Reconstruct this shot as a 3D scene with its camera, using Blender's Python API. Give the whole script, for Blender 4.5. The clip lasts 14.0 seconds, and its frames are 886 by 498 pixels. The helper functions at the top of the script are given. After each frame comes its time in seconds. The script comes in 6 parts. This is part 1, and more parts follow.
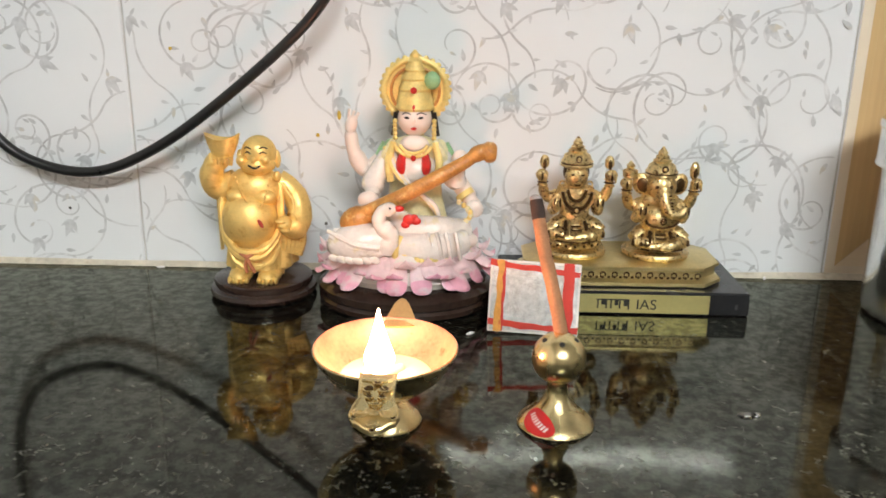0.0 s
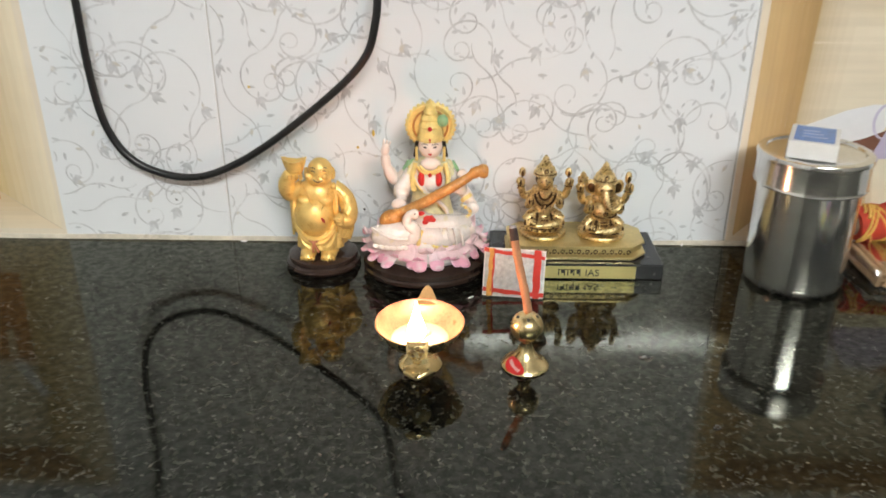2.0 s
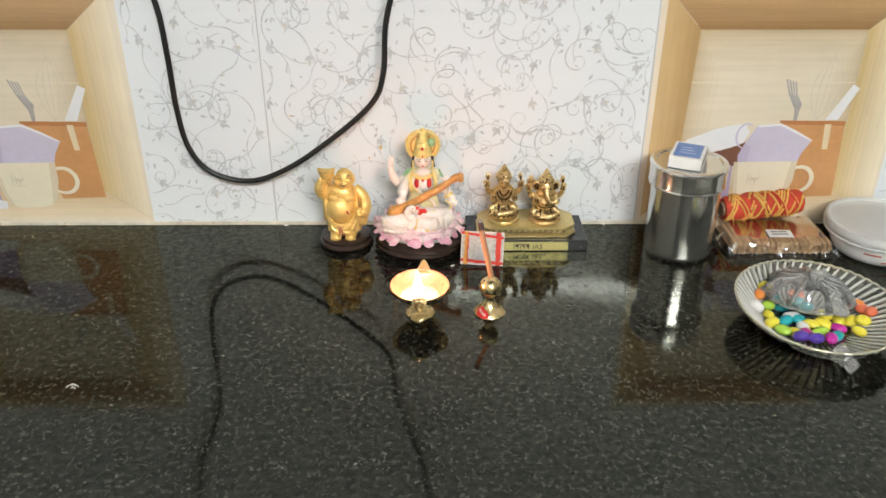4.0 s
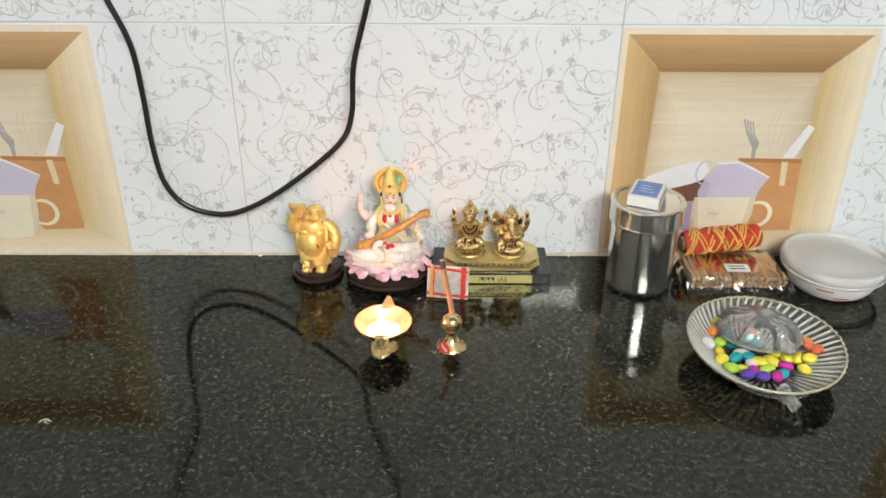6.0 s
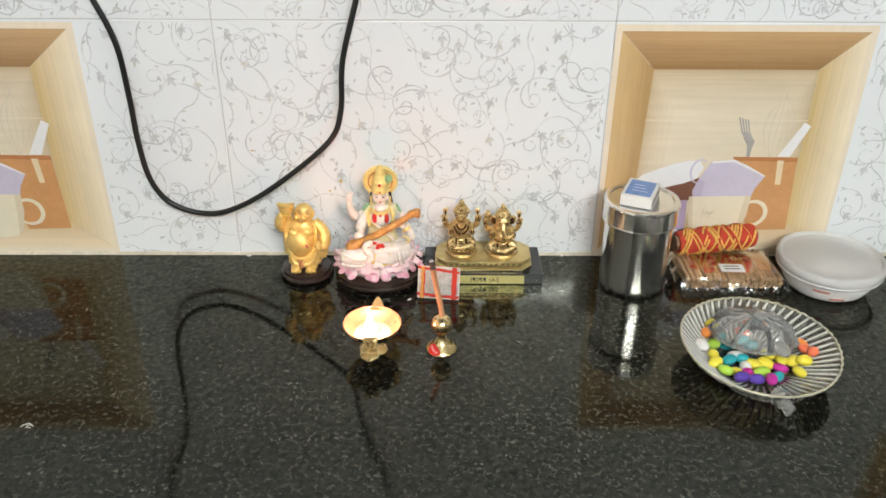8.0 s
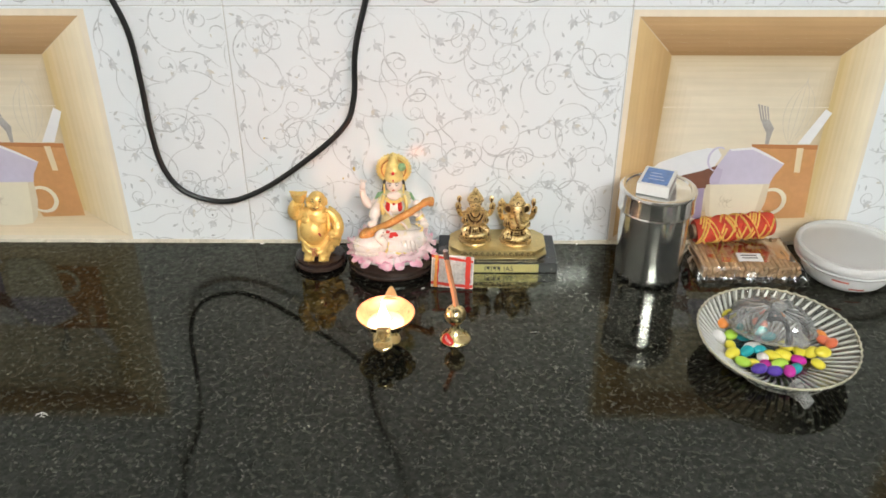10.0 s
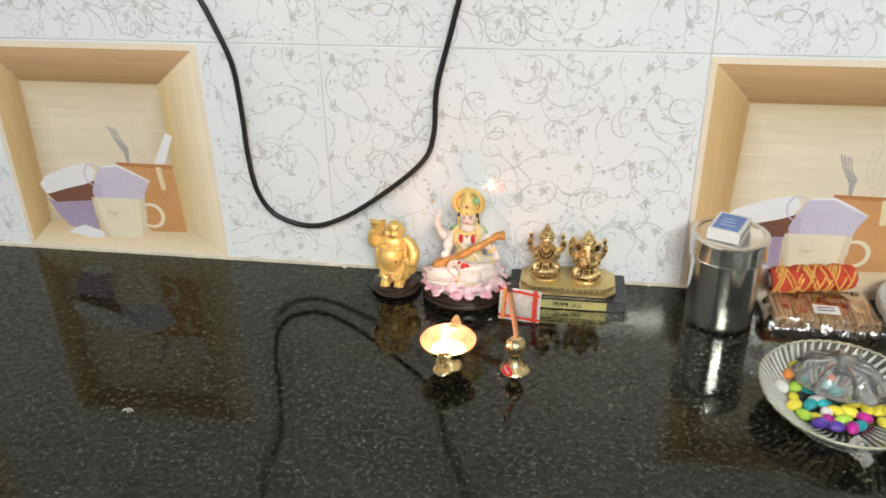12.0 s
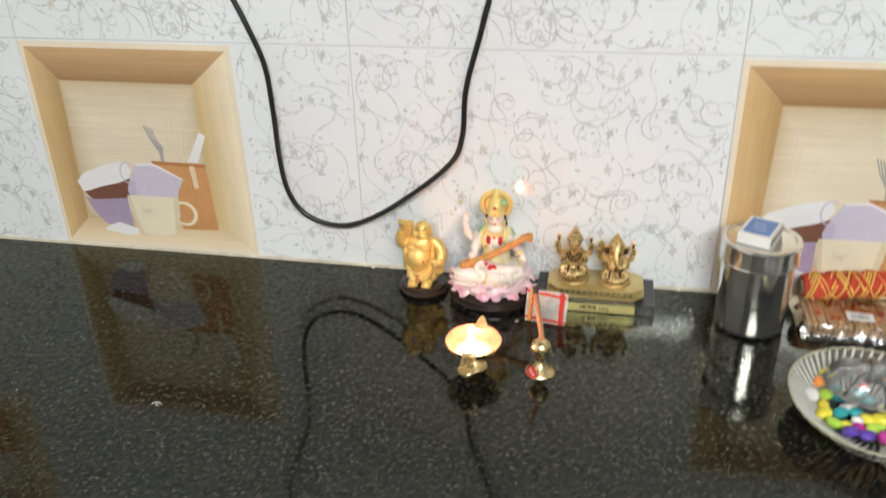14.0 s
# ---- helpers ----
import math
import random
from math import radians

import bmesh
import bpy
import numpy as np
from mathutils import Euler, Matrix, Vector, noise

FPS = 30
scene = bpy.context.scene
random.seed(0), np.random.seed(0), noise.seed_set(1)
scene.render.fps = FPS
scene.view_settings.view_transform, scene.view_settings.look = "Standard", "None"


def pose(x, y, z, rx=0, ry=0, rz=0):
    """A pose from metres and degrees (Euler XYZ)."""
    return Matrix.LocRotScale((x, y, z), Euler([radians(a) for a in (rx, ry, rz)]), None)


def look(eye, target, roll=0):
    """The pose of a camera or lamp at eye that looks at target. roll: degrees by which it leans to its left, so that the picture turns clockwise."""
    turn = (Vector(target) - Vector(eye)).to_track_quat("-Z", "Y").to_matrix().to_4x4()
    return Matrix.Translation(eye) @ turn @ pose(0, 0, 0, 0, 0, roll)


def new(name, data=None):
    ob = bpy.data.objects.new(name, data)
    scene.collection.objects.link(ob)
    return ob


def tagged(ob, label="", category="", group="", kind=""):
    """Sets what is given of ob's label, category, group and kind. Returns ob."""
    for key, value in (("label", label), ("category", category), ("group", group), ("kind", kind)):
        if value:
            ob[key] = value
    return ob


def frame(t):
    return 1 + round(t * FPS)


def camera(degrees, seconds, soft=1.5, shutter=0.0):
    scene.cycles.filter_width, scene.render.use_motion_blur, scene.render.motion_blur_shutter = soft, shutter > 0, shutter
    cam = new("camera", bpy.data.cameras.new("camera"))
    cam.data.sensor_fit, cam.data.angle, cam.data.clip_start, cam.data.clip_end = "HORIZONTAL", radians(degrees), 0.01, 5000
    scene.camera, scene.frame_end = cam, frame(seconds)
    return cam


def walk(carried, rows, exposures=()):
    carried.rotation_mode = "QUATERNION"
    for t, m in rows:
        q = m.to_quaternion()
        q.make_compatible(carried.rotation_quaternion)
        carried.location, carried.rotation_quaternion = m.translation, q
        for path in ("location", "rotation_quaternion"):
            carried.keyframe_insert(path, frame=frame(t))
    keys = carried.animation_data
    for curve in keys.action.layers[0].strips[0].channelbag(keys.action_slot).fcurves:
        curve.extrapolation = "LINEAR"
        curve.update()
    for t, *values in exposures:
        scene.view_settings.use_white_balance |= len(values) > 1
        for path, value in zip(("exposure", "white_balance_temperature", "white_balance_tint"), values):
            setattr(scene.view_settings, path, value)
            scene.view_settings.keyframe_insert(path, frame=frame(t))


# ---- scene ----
cam = camera(56.4, 14.0, soft=1.6, shutter=0.6)
PATH = [
    (0, (0.031, -0.525, 0.175), (-0.028, 1.387, -0.407), 0.6),
    (0.5, (0.034, -0.531, 0.183), (-0.011, 1.375, -0.419), 0.7),
    (1, (0.029, -0.565, 0.23), (-0.025, 1.334, -0.394), 0.8),
    (1.5, (0.024, -0.626, 0.266), (-0.02, 1.236, -0.462), 0.4),
    (2, (0.024, -0.692, 0.318), (-0.016, 1.117, -0.534), 0.1),
    (2.2, (0.015, -0.722, 0.337), (-0.004, 1.09, -0.509), 0.5),
    (4.5, (0.014, -0.955, 0.505), (0.044, 0.788, -0.477), 0.0),
    (5, (0.03, -0.959, 0.526), (0.077, 0.788, -0.447), -0.1),
    (5.5, (0.045, -0.95, 0.533), (0.098, 0.796, -0.441), -0.1),
    (6, (0.053, -0.94, 0.528), (0.071, 0.81, -0.44), 0.4),
    (6.5, (0.053, -0.929, 0.533), (0.072, 0.817, -0.441), 0.5),
    (7, (0.058, -0.926, 0.529), (0.083, 0.819, -0.448), 0.5),
    (9.5, (0.064, -0.92, 0.526), (0.061, 0.816, -0.468), 0.1),
    (10, (0.062, -0.915, 0.529), (0.051, 0.808, -0.486), 0.0),
    (10.5, (0.078, -0.91, 0.537), (0.135, 0.816, -0.471), 0.7),
    (11, (0.097, -0.914, 0.545), (0.085, 0.826, -0.442), 0.2),
    (11.5, (0.105, -0.932, 0.538), (-0.002, 0.832, -0.4), -0.1),
    (12, (0.115, -0.943, 0.542), (-0.172, 0.799, -0.396), -1.1),
    (12.5, (0.131, -0.941, 0.543), (-0.21, 0.781, -0.415), -2.9),
    (13, (0.1, -0.939, 0.545), (-0.057, 0.782, -0.462), -2.8),
    (13.5, (0.094, -0.938, 0.552), (-0.185, 0.75, -0.483), -3.9),
    (14, (0.125, -0.945, 0.538), (-0.247, 0.789, -0.388), -1.6),
]
walk(cam, [(t, look(eye, target, roll)) for t, eye, target, roll in PATH], exposures=[(0, -0.14), (2.2, -0.12), (4.5, 0.0), (14, 0.0)])

# ---------------------------------------------------------------- light
world = bpy.data.worlds.new("world")
scene.world = world
world.use_nodes = True
world.node_tree.nodes["Background"].inputs[0].default_value = (0.7, 0.8, 1.0, 1)
world.node_tree.nodes["Background"].inputs[1].default_value = 0.02
scene.view_settings.exposure = 0.0


# ---------------------------------------------------------------- materials
def material(name, colour, rough=0.5, metal=0.0, vary=0.12, scale=60.0, bump=0.0, bump_scale=200.0, second=None,
             second_at=0.55, spec=0.5, transmission=0.0, ior=1.5, coat=0.0, per_object=0.0, rough_vary=0.1):
    """A procedural surface: base colour broken up at two scales, uneven roughness and fine relief."""
    m = bpy.data.materials.new(name)
    m.use_nodes = True
    nt = m.node_tree
    n, l = nt.nodes, nt.links
    b = n["Principled BSDF"]
    co = n.new("ShaderNodeTexCoord")
    fine = n.new("ShaderNodeTexNoise")
    fine.inputs["Scale"].default_value, fine.inputs["Detail"].default_value = scale * 6, 4
    coarse = n.new("ShaderNodeTexNoise")
    coarse.inputs["Scale"].default_value, coarse.inputs["Detail"].default_value = scale, 3
    for t in (fine, coarse):
        l.new(co.outputs["Object"], t.inputs["Vector"])
    mid = n.new("ShaderNodeMix")
    mid.data_type = "FLOAT"
    mid.inputs[0].default_value = 0.4
    l.new(coarse.outputs["Fac"], mid.inputs[2])
    l.new(fine.outputs["Fac"], mid.inputs[3])
    ramp = n.new("ShaderNodeValToRGB")
    c = Vector(colour)
    lo = c * (1 - vary * 1.6)
    hi = Vector([min(1.0, v * (1 + vary)) for v in c])
    ramp.color_ramp.elements[0].position, ramp.color_ramp.elements[1].position = 0.3, 0.7
    ramp.color_ramp.elements[0].color, ramp.color_ramp.elements[1].color = (*lo, 1), (*hi, 1)
    l.new(mid.outputs[0], ramp.inputs["Fac"])
    out = ramp.outputs["Color"]
    if second is not None:
        patches = n.new("ShaderNodeTexNoise")
        patches.inputs["Scale"].default_value, patches.inputs["Detail"].default_value = scale * 1.7, 5
        l.new(co.outputs["Object"], patches.inputs["Vector"])
        step = n.new("ShaderNodeMapRange")
        step.inputs["From Min"].default_value, step.inputs["From Max"].default_value = second_at, second_at + 0.12
        l.new(patches.outputs["Fac"], step.inputs["Value"])
        blend = n.new("ShaderNodeMix")
        blend.data_type = "RGBA"
        l.new(step.outputs["Result"], blend.inputs[0])
        l.new(out, blend.inputs[6])
        blend.inputs[7].default_value = (*second, 1)
        out = blend.outputs[2]
    if per_object:
        info = n.new("ShaderNodeObjectInfo")
        rng = n.new("ShaderNodeMapRange")
        rng.inputs["To Min"].default_value, rng.inputs["To Max"].default_value = 1 - per_object, 1 + per_object
        l.new(info.outputs["Random"], rng.inputs["Value"])
        hsv = n.new("ShaderNodeHueSaturation")
        l.new(rng.outputs["Result"], hsv.inputs["Value"])
        l.new(out, hsv.inputs["Color"])
        out = hsv.outputs["Color"]
    l.new(out, b.inputs["Base Color"])
    rr = n.new("ShaderNodeMapRange")
    rr.inputs["To Min"].default_value = max(0.01, rough * (1 - rough_vary * 3))
    rr.inputs["To Max"].default_value = min(1, rough * (1 + rough_vary * 3))
    l.new(coarse.outputs["Fac"], rr.inputs["Value"])
    l.new(rr.outputs["Result"], b.inputs["Roughness"])
    b.inputs["Metallic"].default_value = metal
    b.inputs["Specular IOR Level"].default_value = spec
    b.inputs["IOR"].default_value = ior
    b.inputs["Transmission Weight"].default_value = transmission
    b.inputs["Coat Weight"].default_value = coat
    if bump:
        rel = n.new("ShaderNodeTexNoise")
        rel.inputs["Scale"].default_value, rel.inputs["Detail"].default_value = bump_scale, 3
        l.new(co.outputs["Object"], rel.inputs["Vector"])
        bp = n.new("ShaderNodeBump")
        bp.inputs["Strength"].default_value, bp.inputs["Distance"].default_value = bump, 0.001
        l.new(rel.outputs["Fac"], bp.inputs["Height"])
        l.new(bp.outputs["Normal"], b.inputs["Normal"])
    return m


def glow(name, colour, strength):
    m = bpy.data.materials.new(name)
    m.use_nodes = True
    b = m.node_tree.nodes["Principled BSDF"]
    b.inputs["Base Color"].default_value = (*colour, 1)
    b.inputs["Emission Color"].default_value = (*colour, 1)
    b.inputs["Emission Strength"].default_value = strength
    return m


def granite():
    """Polished black granite with grey-green and pale flecks."""
    m = bpy.data.materials.new("black_granite")
    m.use_nodes = True
    n, l = m.node_tree.nodes, m.node_tree.links
    b = n["Principled BSDF"]
    co = n.new("ShaderNodeTexCoord")

    def noise_of(scale, detail, rough=0.6):
        t = n.new("ShaderNodeTexNoise")
        t.inputs["Scale"].default_value, t.inputs["Detail"].default_value = scale, detail
        t.inputs["Roughness"].default_value = rough
        l.new(co.outputs["Object"], t.inputs["Vector"])
        return t.outputs["Fac"]

    def step(value, a, z):
        r = n.new("ShaderNodeMapRange")
        r.inputs["From Min"].default_value, r.inputs["From Max"].default_value = a, z
        l.new(value, r.inputs["Value"])
        return r.outputs["Result"]

    def over(under, fac, colour):
        x = n.new("ShaderNodeMix")
        x.data_type = "RGBA"
        l.new(fac, x.inputs[0])
        if isinstance(under, tuple):
            x.inputs[6].default_value = (*under, 1)
        else:
            l.new(under, x.inputs[6])
        x.inputs[7].default_value = (*colour, 1)
        return x.outputs[2]

    col = over((0.0007, 0.0006, 0.0005), step(noise_of(120, 6, 0.74), 0.42, 0.62), GRANITE_GREY)
    col = over(col, step(noise_of(22, 4), 0.42, 0.70), (0.0066, 0.0056, 0.0040))
    col = over(col, step(noise_of(165, 5, 0.66), 0.53, 0.63), GRANITE_FLECK)
    vor = n.new("ShaderNodeTexVoronoi")
    vor.inputs["Scale"].default_value = 200
    warp = n.new("ShaderNodeTexNoise")
    warp.inputs["Scale"].default_value, warp.inputs["Detail"].default_value = 260, 3
    l.new(co.outputs["Object"], warp.inputs["Vector"])
    mixv = n.new("ShaderNodeMix")
    mixv.data_type = "VECTOR"
    mixv.inputs[0].default_value = 0.012
    l.new(co.outputs["Object"], mixv.inputs[4])
    l.new(warp.outputs["Color"], mixv.inputs[5])
    l.new(mixv.outputs[1], vor.inputs["Vector"])
    sparse = n.new("ShaderNodeMath")
    sparse.operation = "MULTIPLY"
    l.new(step(vor.outputs["Distance"], 0.30, 0.10), sparse.inputs[0])
    l.new(step(noise_of(48, 3), 0.48, 0.62), sparse.inputs[1])
    col = over(col, sparse.outputs[0], (0.12, 0.118, 0.098))
    n.remove(b)
    stone, polish, both = n.new("ShaderNodeBsdfDiffuse"), n.new("ShaderNodeBsdfGlossy"), n.new("ShaderNodeMixShader")
    l.new(col, stone.inputs["Color"])
    rr = n.new("ShaderNodeMapRange")
    rr.inputs["To Min"].default_value, rr.inputs["To Max"].default_value = 0.042, 0.110
    l.new(step(noise_of(9, 4), 0.35, 0.75), rr.inputs["Value"])
    l.new(rr.outputs["Result"], polish.inputs["Roughness"])
    fr = n.new("ShaderNodeFresnel")
    fr.inputs["IOR"].default_value = 1.55
    grain = n.new("ShaderNodeMapRange")
    grain.inputs["From Min"].default_value, grain.inputs["From Max"].default_value = 0.43, 0.59
    grain.inputs["To Min"].default_value, grain.inputs["To Max"].default_value = POLISH[0], POLISH[1]
    l.new(noise_of(140, 6, 0.72), grain.inputs["Value"])
    polish.inputs["Color"].default_value = (0.98, 1.0, 0.86, 1)
    fac = n.new("ShaderNodeMath")
    fac.operation = "MULTIPLY"
    l.new(fr.outputs[0], fac.inputs[0])
    l.new(grain.outputs["Result"], fac.inputs[1])
    l.new(fac.outputs[0], both.inputs[0])
    l.new(stone.outputs[0], both.inputs[1])
    l.new(polish.outputs[0], both.inputs[2])
    l.new(both.outputs[0], n["Material Output"].inputs[0])
    return m


def film_plastic(name="clear_film", rough=0.28, ior=1.22, tint=(0.93, 0.92, 0.90), milk=0.0):
    """Thin clear film or thin glass: mostly see-through, with a gloss that grows at a slant."""
    m = bpy.data.materials.new(name)
    m.use_nodes = True
    n, l = m.node_tree.nodes, m.node_tree.links
    n.remove(n["Principled BSDF"])
    mix, tr, gl = n.new("ShaderNodeMixShader"), n.new("ShaderNodeBsdfTransparent"), n.new("ShaderNodeBsdfGlossy")
    gl.inputs["Roughness"].default_value = rough
    tr.inputs["Color"].default_value = (*tint, 1)
    fr = n.new("ShaderNodeFresnel")
    fr.inputs["IOR"].default_value = ior
    l.new(fr.outputs[0], mix.inputs[0])
    clear = tr
    if milk:
        clear, cloud = n.new("ShaderNodeMixShader"), n.new("ShaderNodeBsdfDiffuse")
        cloud.inputs["Color"].default_value = (0.9, 0.9, 0.88, 1)
        clear.inputs[0].default_value = milk
        l.new(tr.outputs[0], clear.inputs[1])
        l.new(cloud.outputs[0], clear.inputs[2])
    l.new(clear.outputs[0], mix.inputs[1])
    l.new(gl.outputs[0], mix.inputs[2])
    l.new(mix.outputs[0], n["Material Output"].inputs[0])
    return m


GRANITE_GREY, GRANITE_FLECK, POLISH = (0.0058, 0.0056, 0.0042), (0.036, 0.036, 0.028), (0.60, 1.06)
GRANITE = granite()
TILE = material("glazed_white_tile", (0.80, 0.815, 0.82), 0.03, vary=0.015, scale=5, bump=0.006, bump_scale=25)
GROUT = material("grout", (0.56, 0.54, 0.50), 0.8, vary=0.1, scale=40)
CAULK = material("cream_grout_line", (0.60, 0.54, 0.43), 0.7, vary=0.18, scale=50, second=(0.40, 0.33, 0.23), second_at=0.60)
VINE = material("vine_print", (0.68, 0.685, 0.685), 0.08, vary=0.25, scale=30)
LEAF = material("leaf_print", (0.635, 0.645, 0.65), 0.08, vary=0.2, scale=50, second=(0.65, 0.61, 0.53), second_at=0.56)
PLASTER = material("painted_plaster", (0.27, 0.25, 0.22), 0.8, vary=0.04, scale=3, bump=0.1)
# pale tone for the unseen west wall, chosen to bounce light
BOUNCE_WHITE = material("bounce_wall_white", (0.75, 0.73, 0.69), 0.8, vary=0.04, scale=3, bump=0.1)
FLOORING = material("floor_tile", (0.15, 0.135, 0.12), 0.4, vary=0.08, scale=8)
def printed_wood(name, colour, grain=0.10, across=False):
    """Printed wood: long grain streaks under the glaze."""
    m = material(name, colour, 0.08, vary=0.03, scale=10)
    n, l = m.node_tree.nodes, m.node_tree.links
    b = n["Principled BSDF"]
    was = b.inputs["Base Color"].links[0].from_socket
    co, mp, t = n.new("ShaderNodeTexCoord"), n.new("ShaderNodeMapping"), n.new("ShaderNodeTexNoise")
    mp.inputs["Scale"].default_value = (7, 1, 130) if across else (150, 1, 9)
    t.inputs["Scale"].default_value, t.inputs["Detail"].default_value = 1.0, 5
    l.new(co.outputs["Object"], mp.inputs["Vector"])
    l.new(mp.outputs["Vector"], t.inputs["Vector"])
    r = n.new("ShaderNodeMapRange")
    r.inputs["From Min"].default_value, r.inputs["From Max"].default_value = 0.3, 0.7
    r.inputs["To Min"].default_value, r.inputs["To Max"].default_value = 1 - grain, 1 + grain * 0.6
    l.new(t.outputs["Fac"], r.inputs["Value"])
    hsv = n.new("ShaderNodeHueSaturation")
    l.new(r.outputs["Result"], hsv.inputs["Value"])
    l.new(was, hsv.inputs["Color"])
    l.new(hsv.outputs["Color"], b.inputs["Base Color"])
    return m


P_FRAME = printed_wood("print_frame_cream", (0.80, 0.70, 0.55), 0.04)
def wood_steps(name, outer, inner, grain, across, n=5):
    """The printed wood's own gradation, as a few flat inks from the outer to the inner edge."""
    a, b = Vector(outer), Vector(inner)
    return [printed_wood(name, tuple(a.lerp(b, k / (n - 1))), grain, across) for k in range(n)]


P_CEIL = wood_steps("print_wood_brown", (0.55, 0.35, 0.175), (0.33, 0.19, 0.085), 0.09, True, 9)
P_LEFT = wood_steps("print_wood_tan", (0.66, 0.455, 0.225), (0.46, 0.295, 0.13), 0.08, False, 9)
P_RIGHT = wood_steps("print_wood_pale", (0.83, 0.72, 0.53), (0.62, 0.45, 0.22), 0.06, False, 9)
P_FLOOR = wood_steps("print_wood_light", (0.84, 0.70, 0.50), (0.66, 0.48, 0.27), 0.06, True, 9)
P_BACK = wood_steps("print_plank_cream", (0.54, 0.42, 0.26), (0.76, 0.66, 0.50), 0.07, True, 9)
P_LINE = material("print_plank_line", (0.60, 0.48, 0.33), 0.14, vary=0.06, scale=20)
P_BAG = material("print_terracotta", (0.60, 0.30, 0.125), 0.14, vary=0.08, scale=25)
P_BAGD = material("print_terracotta_dark", (0.47, 0.20, 0.08), 0.14, vary=0.08, scale=25)
P_MUG = material("print_mug_cream", (0.79, 0.71, 0.54), 0.14, vary=0.03, scale=20)
P_MUGD = material("print_mug_mark", (0.62, 0.53, 0.38), 0.14, vary=0.05, scale=20)
P_LILAC = material("print_lilac", (0.60, 0.54, 0.65), 0.14, vary=0.05, scale=20)
P_LILACS = material("print_lilac_shade", (0.52, 0.45, 0.58), 0.14, vary=0.05, scale=20)
P_MUGS = material("print_mug_shade", (0.70, 0.60, 0.43), 0.14, vary=0.04, scale=20)
P_LILACD = material("print_lilac_dark", (0.40, 0.31, 0.44), 0.14, vary=0.06, scale=20)
P_WHITE = material("print_white", (0.80, 0.78, 0.78), 0.14, vary=0.03, scale=20)
P_CHOC = material("print_chocolate", (0.20, 0.09, 0.06), 0.14, vary=0.1, scale=20)
P_WIRE = material("print_whisk_wire", (0.62, 0.54, 0.44), 0.1, vary=0.08, scale=60)
P_STEEL = material("print_steel_grey", (0.42, 0.38, 0.35), 0.14, vary=0.2, scale=60)

RUBBER = material("black_cable_sheath", (0.012, 0.012, 0.012), 0.32, vary=0.2, scale=80)
GOLD = material("gold_paint", (0.90, 0.63, 0.21), 0.42, metal=0.5, vary=0.10, scale=120, bump=0.15, bump_scale=350, second=(0.72, 0.44, 0.11), second_at=0.56)
RED_SMEAR = material("vermilion_smear", (0.42, 0.05, 0.03), 0.5, vary=0.15, scale=150)
ORANGE_SASH = material("faded_orange_sash", (0.55, 0.20, 0.09), 0.45, vary=0.15, scale=150)
DARKBASE = material("dark_lacquered_base", (0.035, 0.020, 0.015), 0.22, vary=0.2, scale=70)
PEARL = material("pearl_white_glaze", (0.79, 0.73, 0.67), 0.25, vary=0.08, scale=90, coat=0.4, second=(0.74, 0.66, 0.47), second_at=0.58, bump=0.6, bump_scale=240)
SKIN = material("pale_painted_resin", (0.82, 0.70, 0.62), 0.35, vary=0.04, scale=60)
SGOLD = material("gold_trim", (0.82, 0.63, 0.22), 0.40, metal=0.2, vary=0.15, scale=160, bump=0.3, bump_scale=900)
PINK = material("pink_lotus_paint", (0.82, 0.40, 0.50), 0.3, vary=0.12, scale=55, coat=0.3, second=(0.80, 0.62, 0.62), second_at=0.52)
PALEPINK = material("pale_pink_lotus_paint", (0.83, 0.61, 0.62), 0.3, vary=0.10, scale=70, coat=0.3)
CREAM = material("cream_yellow_paint", (0.78, 0.70, 0.40), 0.35, vary=0.15, scale=90, coat=0.2)
GREEN = material("green_shawl_paint", (0.28, 0.48, 0.24), 0.35, vary=0.15, scale=100)
REDP = material("red_paint", (0.55, 0.02, 0.015), 0.35, vary=0.1, scale=100)
VEENA = material("orange_brown_paint", (0.56, 0.25, 0.06), 0.38, vary=0.28, scale=140, bump=0.5, bump_scale=300, second=(0.66, 0.42, 0.14), second_at=0.58)
HAIR = material("black_paint", (0.015, 0.012, 0.01), 0.4, vary=0.1, scale=80)
BRASS = material("antique_brass", (0.80, 0.61, 0.30), 0.38, metal=1.0, vary=0.25, scale=330, bump=0.7, bump_scale=420, second=(0.15, 0.08, 0.03), second_at=0.545)
PATINA = material("dark_brass_patina", (0.10, 0.055, 0.02), 0.4, metal=0.8, vary=0.3, scale=200)
BRASS_FLAT = material("satin_brass", (0.72, 0.58, 0.28), 0.40, metal=0.9, vary=0.12, scale=90, bump=0.1, bump_scale=600)
BRASS_POL = material("polished_brass", (0.84, 0.67, 0.35), 0.27, metal=1.0, vary=0.12, scale=70)
COPPER_IN = material("lamp_bowl_inside", (0.50, 0.25, 0.16), 0.42, metal=0.5, vary=0.2, scale=90, second=(0.22, 0.08, 0.035), second_at=0.64)
BLACKWOOD = material("black_lacquered_wood", (0.016, 0.016, 0.018), 0.25, vary=0.15, scale=40)
PLATE = material("engraved_plate", (0.60, 0.52, 0.22), 0.35, metal=0.6, vary=0.06, scale=70)
INK = material("black_ink", (0.02, 0.018, 0.012), 0.5, vary=0.05)
CARD_SILVER = material("embossed_silver_foil", (0.58, 0.58, 0.56), 0.32, metal=0.7, vary=0.25, scale=260, bump=0.6, bump_scale=900)
CARD_RED = material("red_card_border", (0.56, 0.035, 0.02), 0.4, vary=0.1, scale=120)
CARD_GOLD = material("orange_ribbon", (0.72, 0.33, 0.06), 0.4, vary=0.2, scale=150)
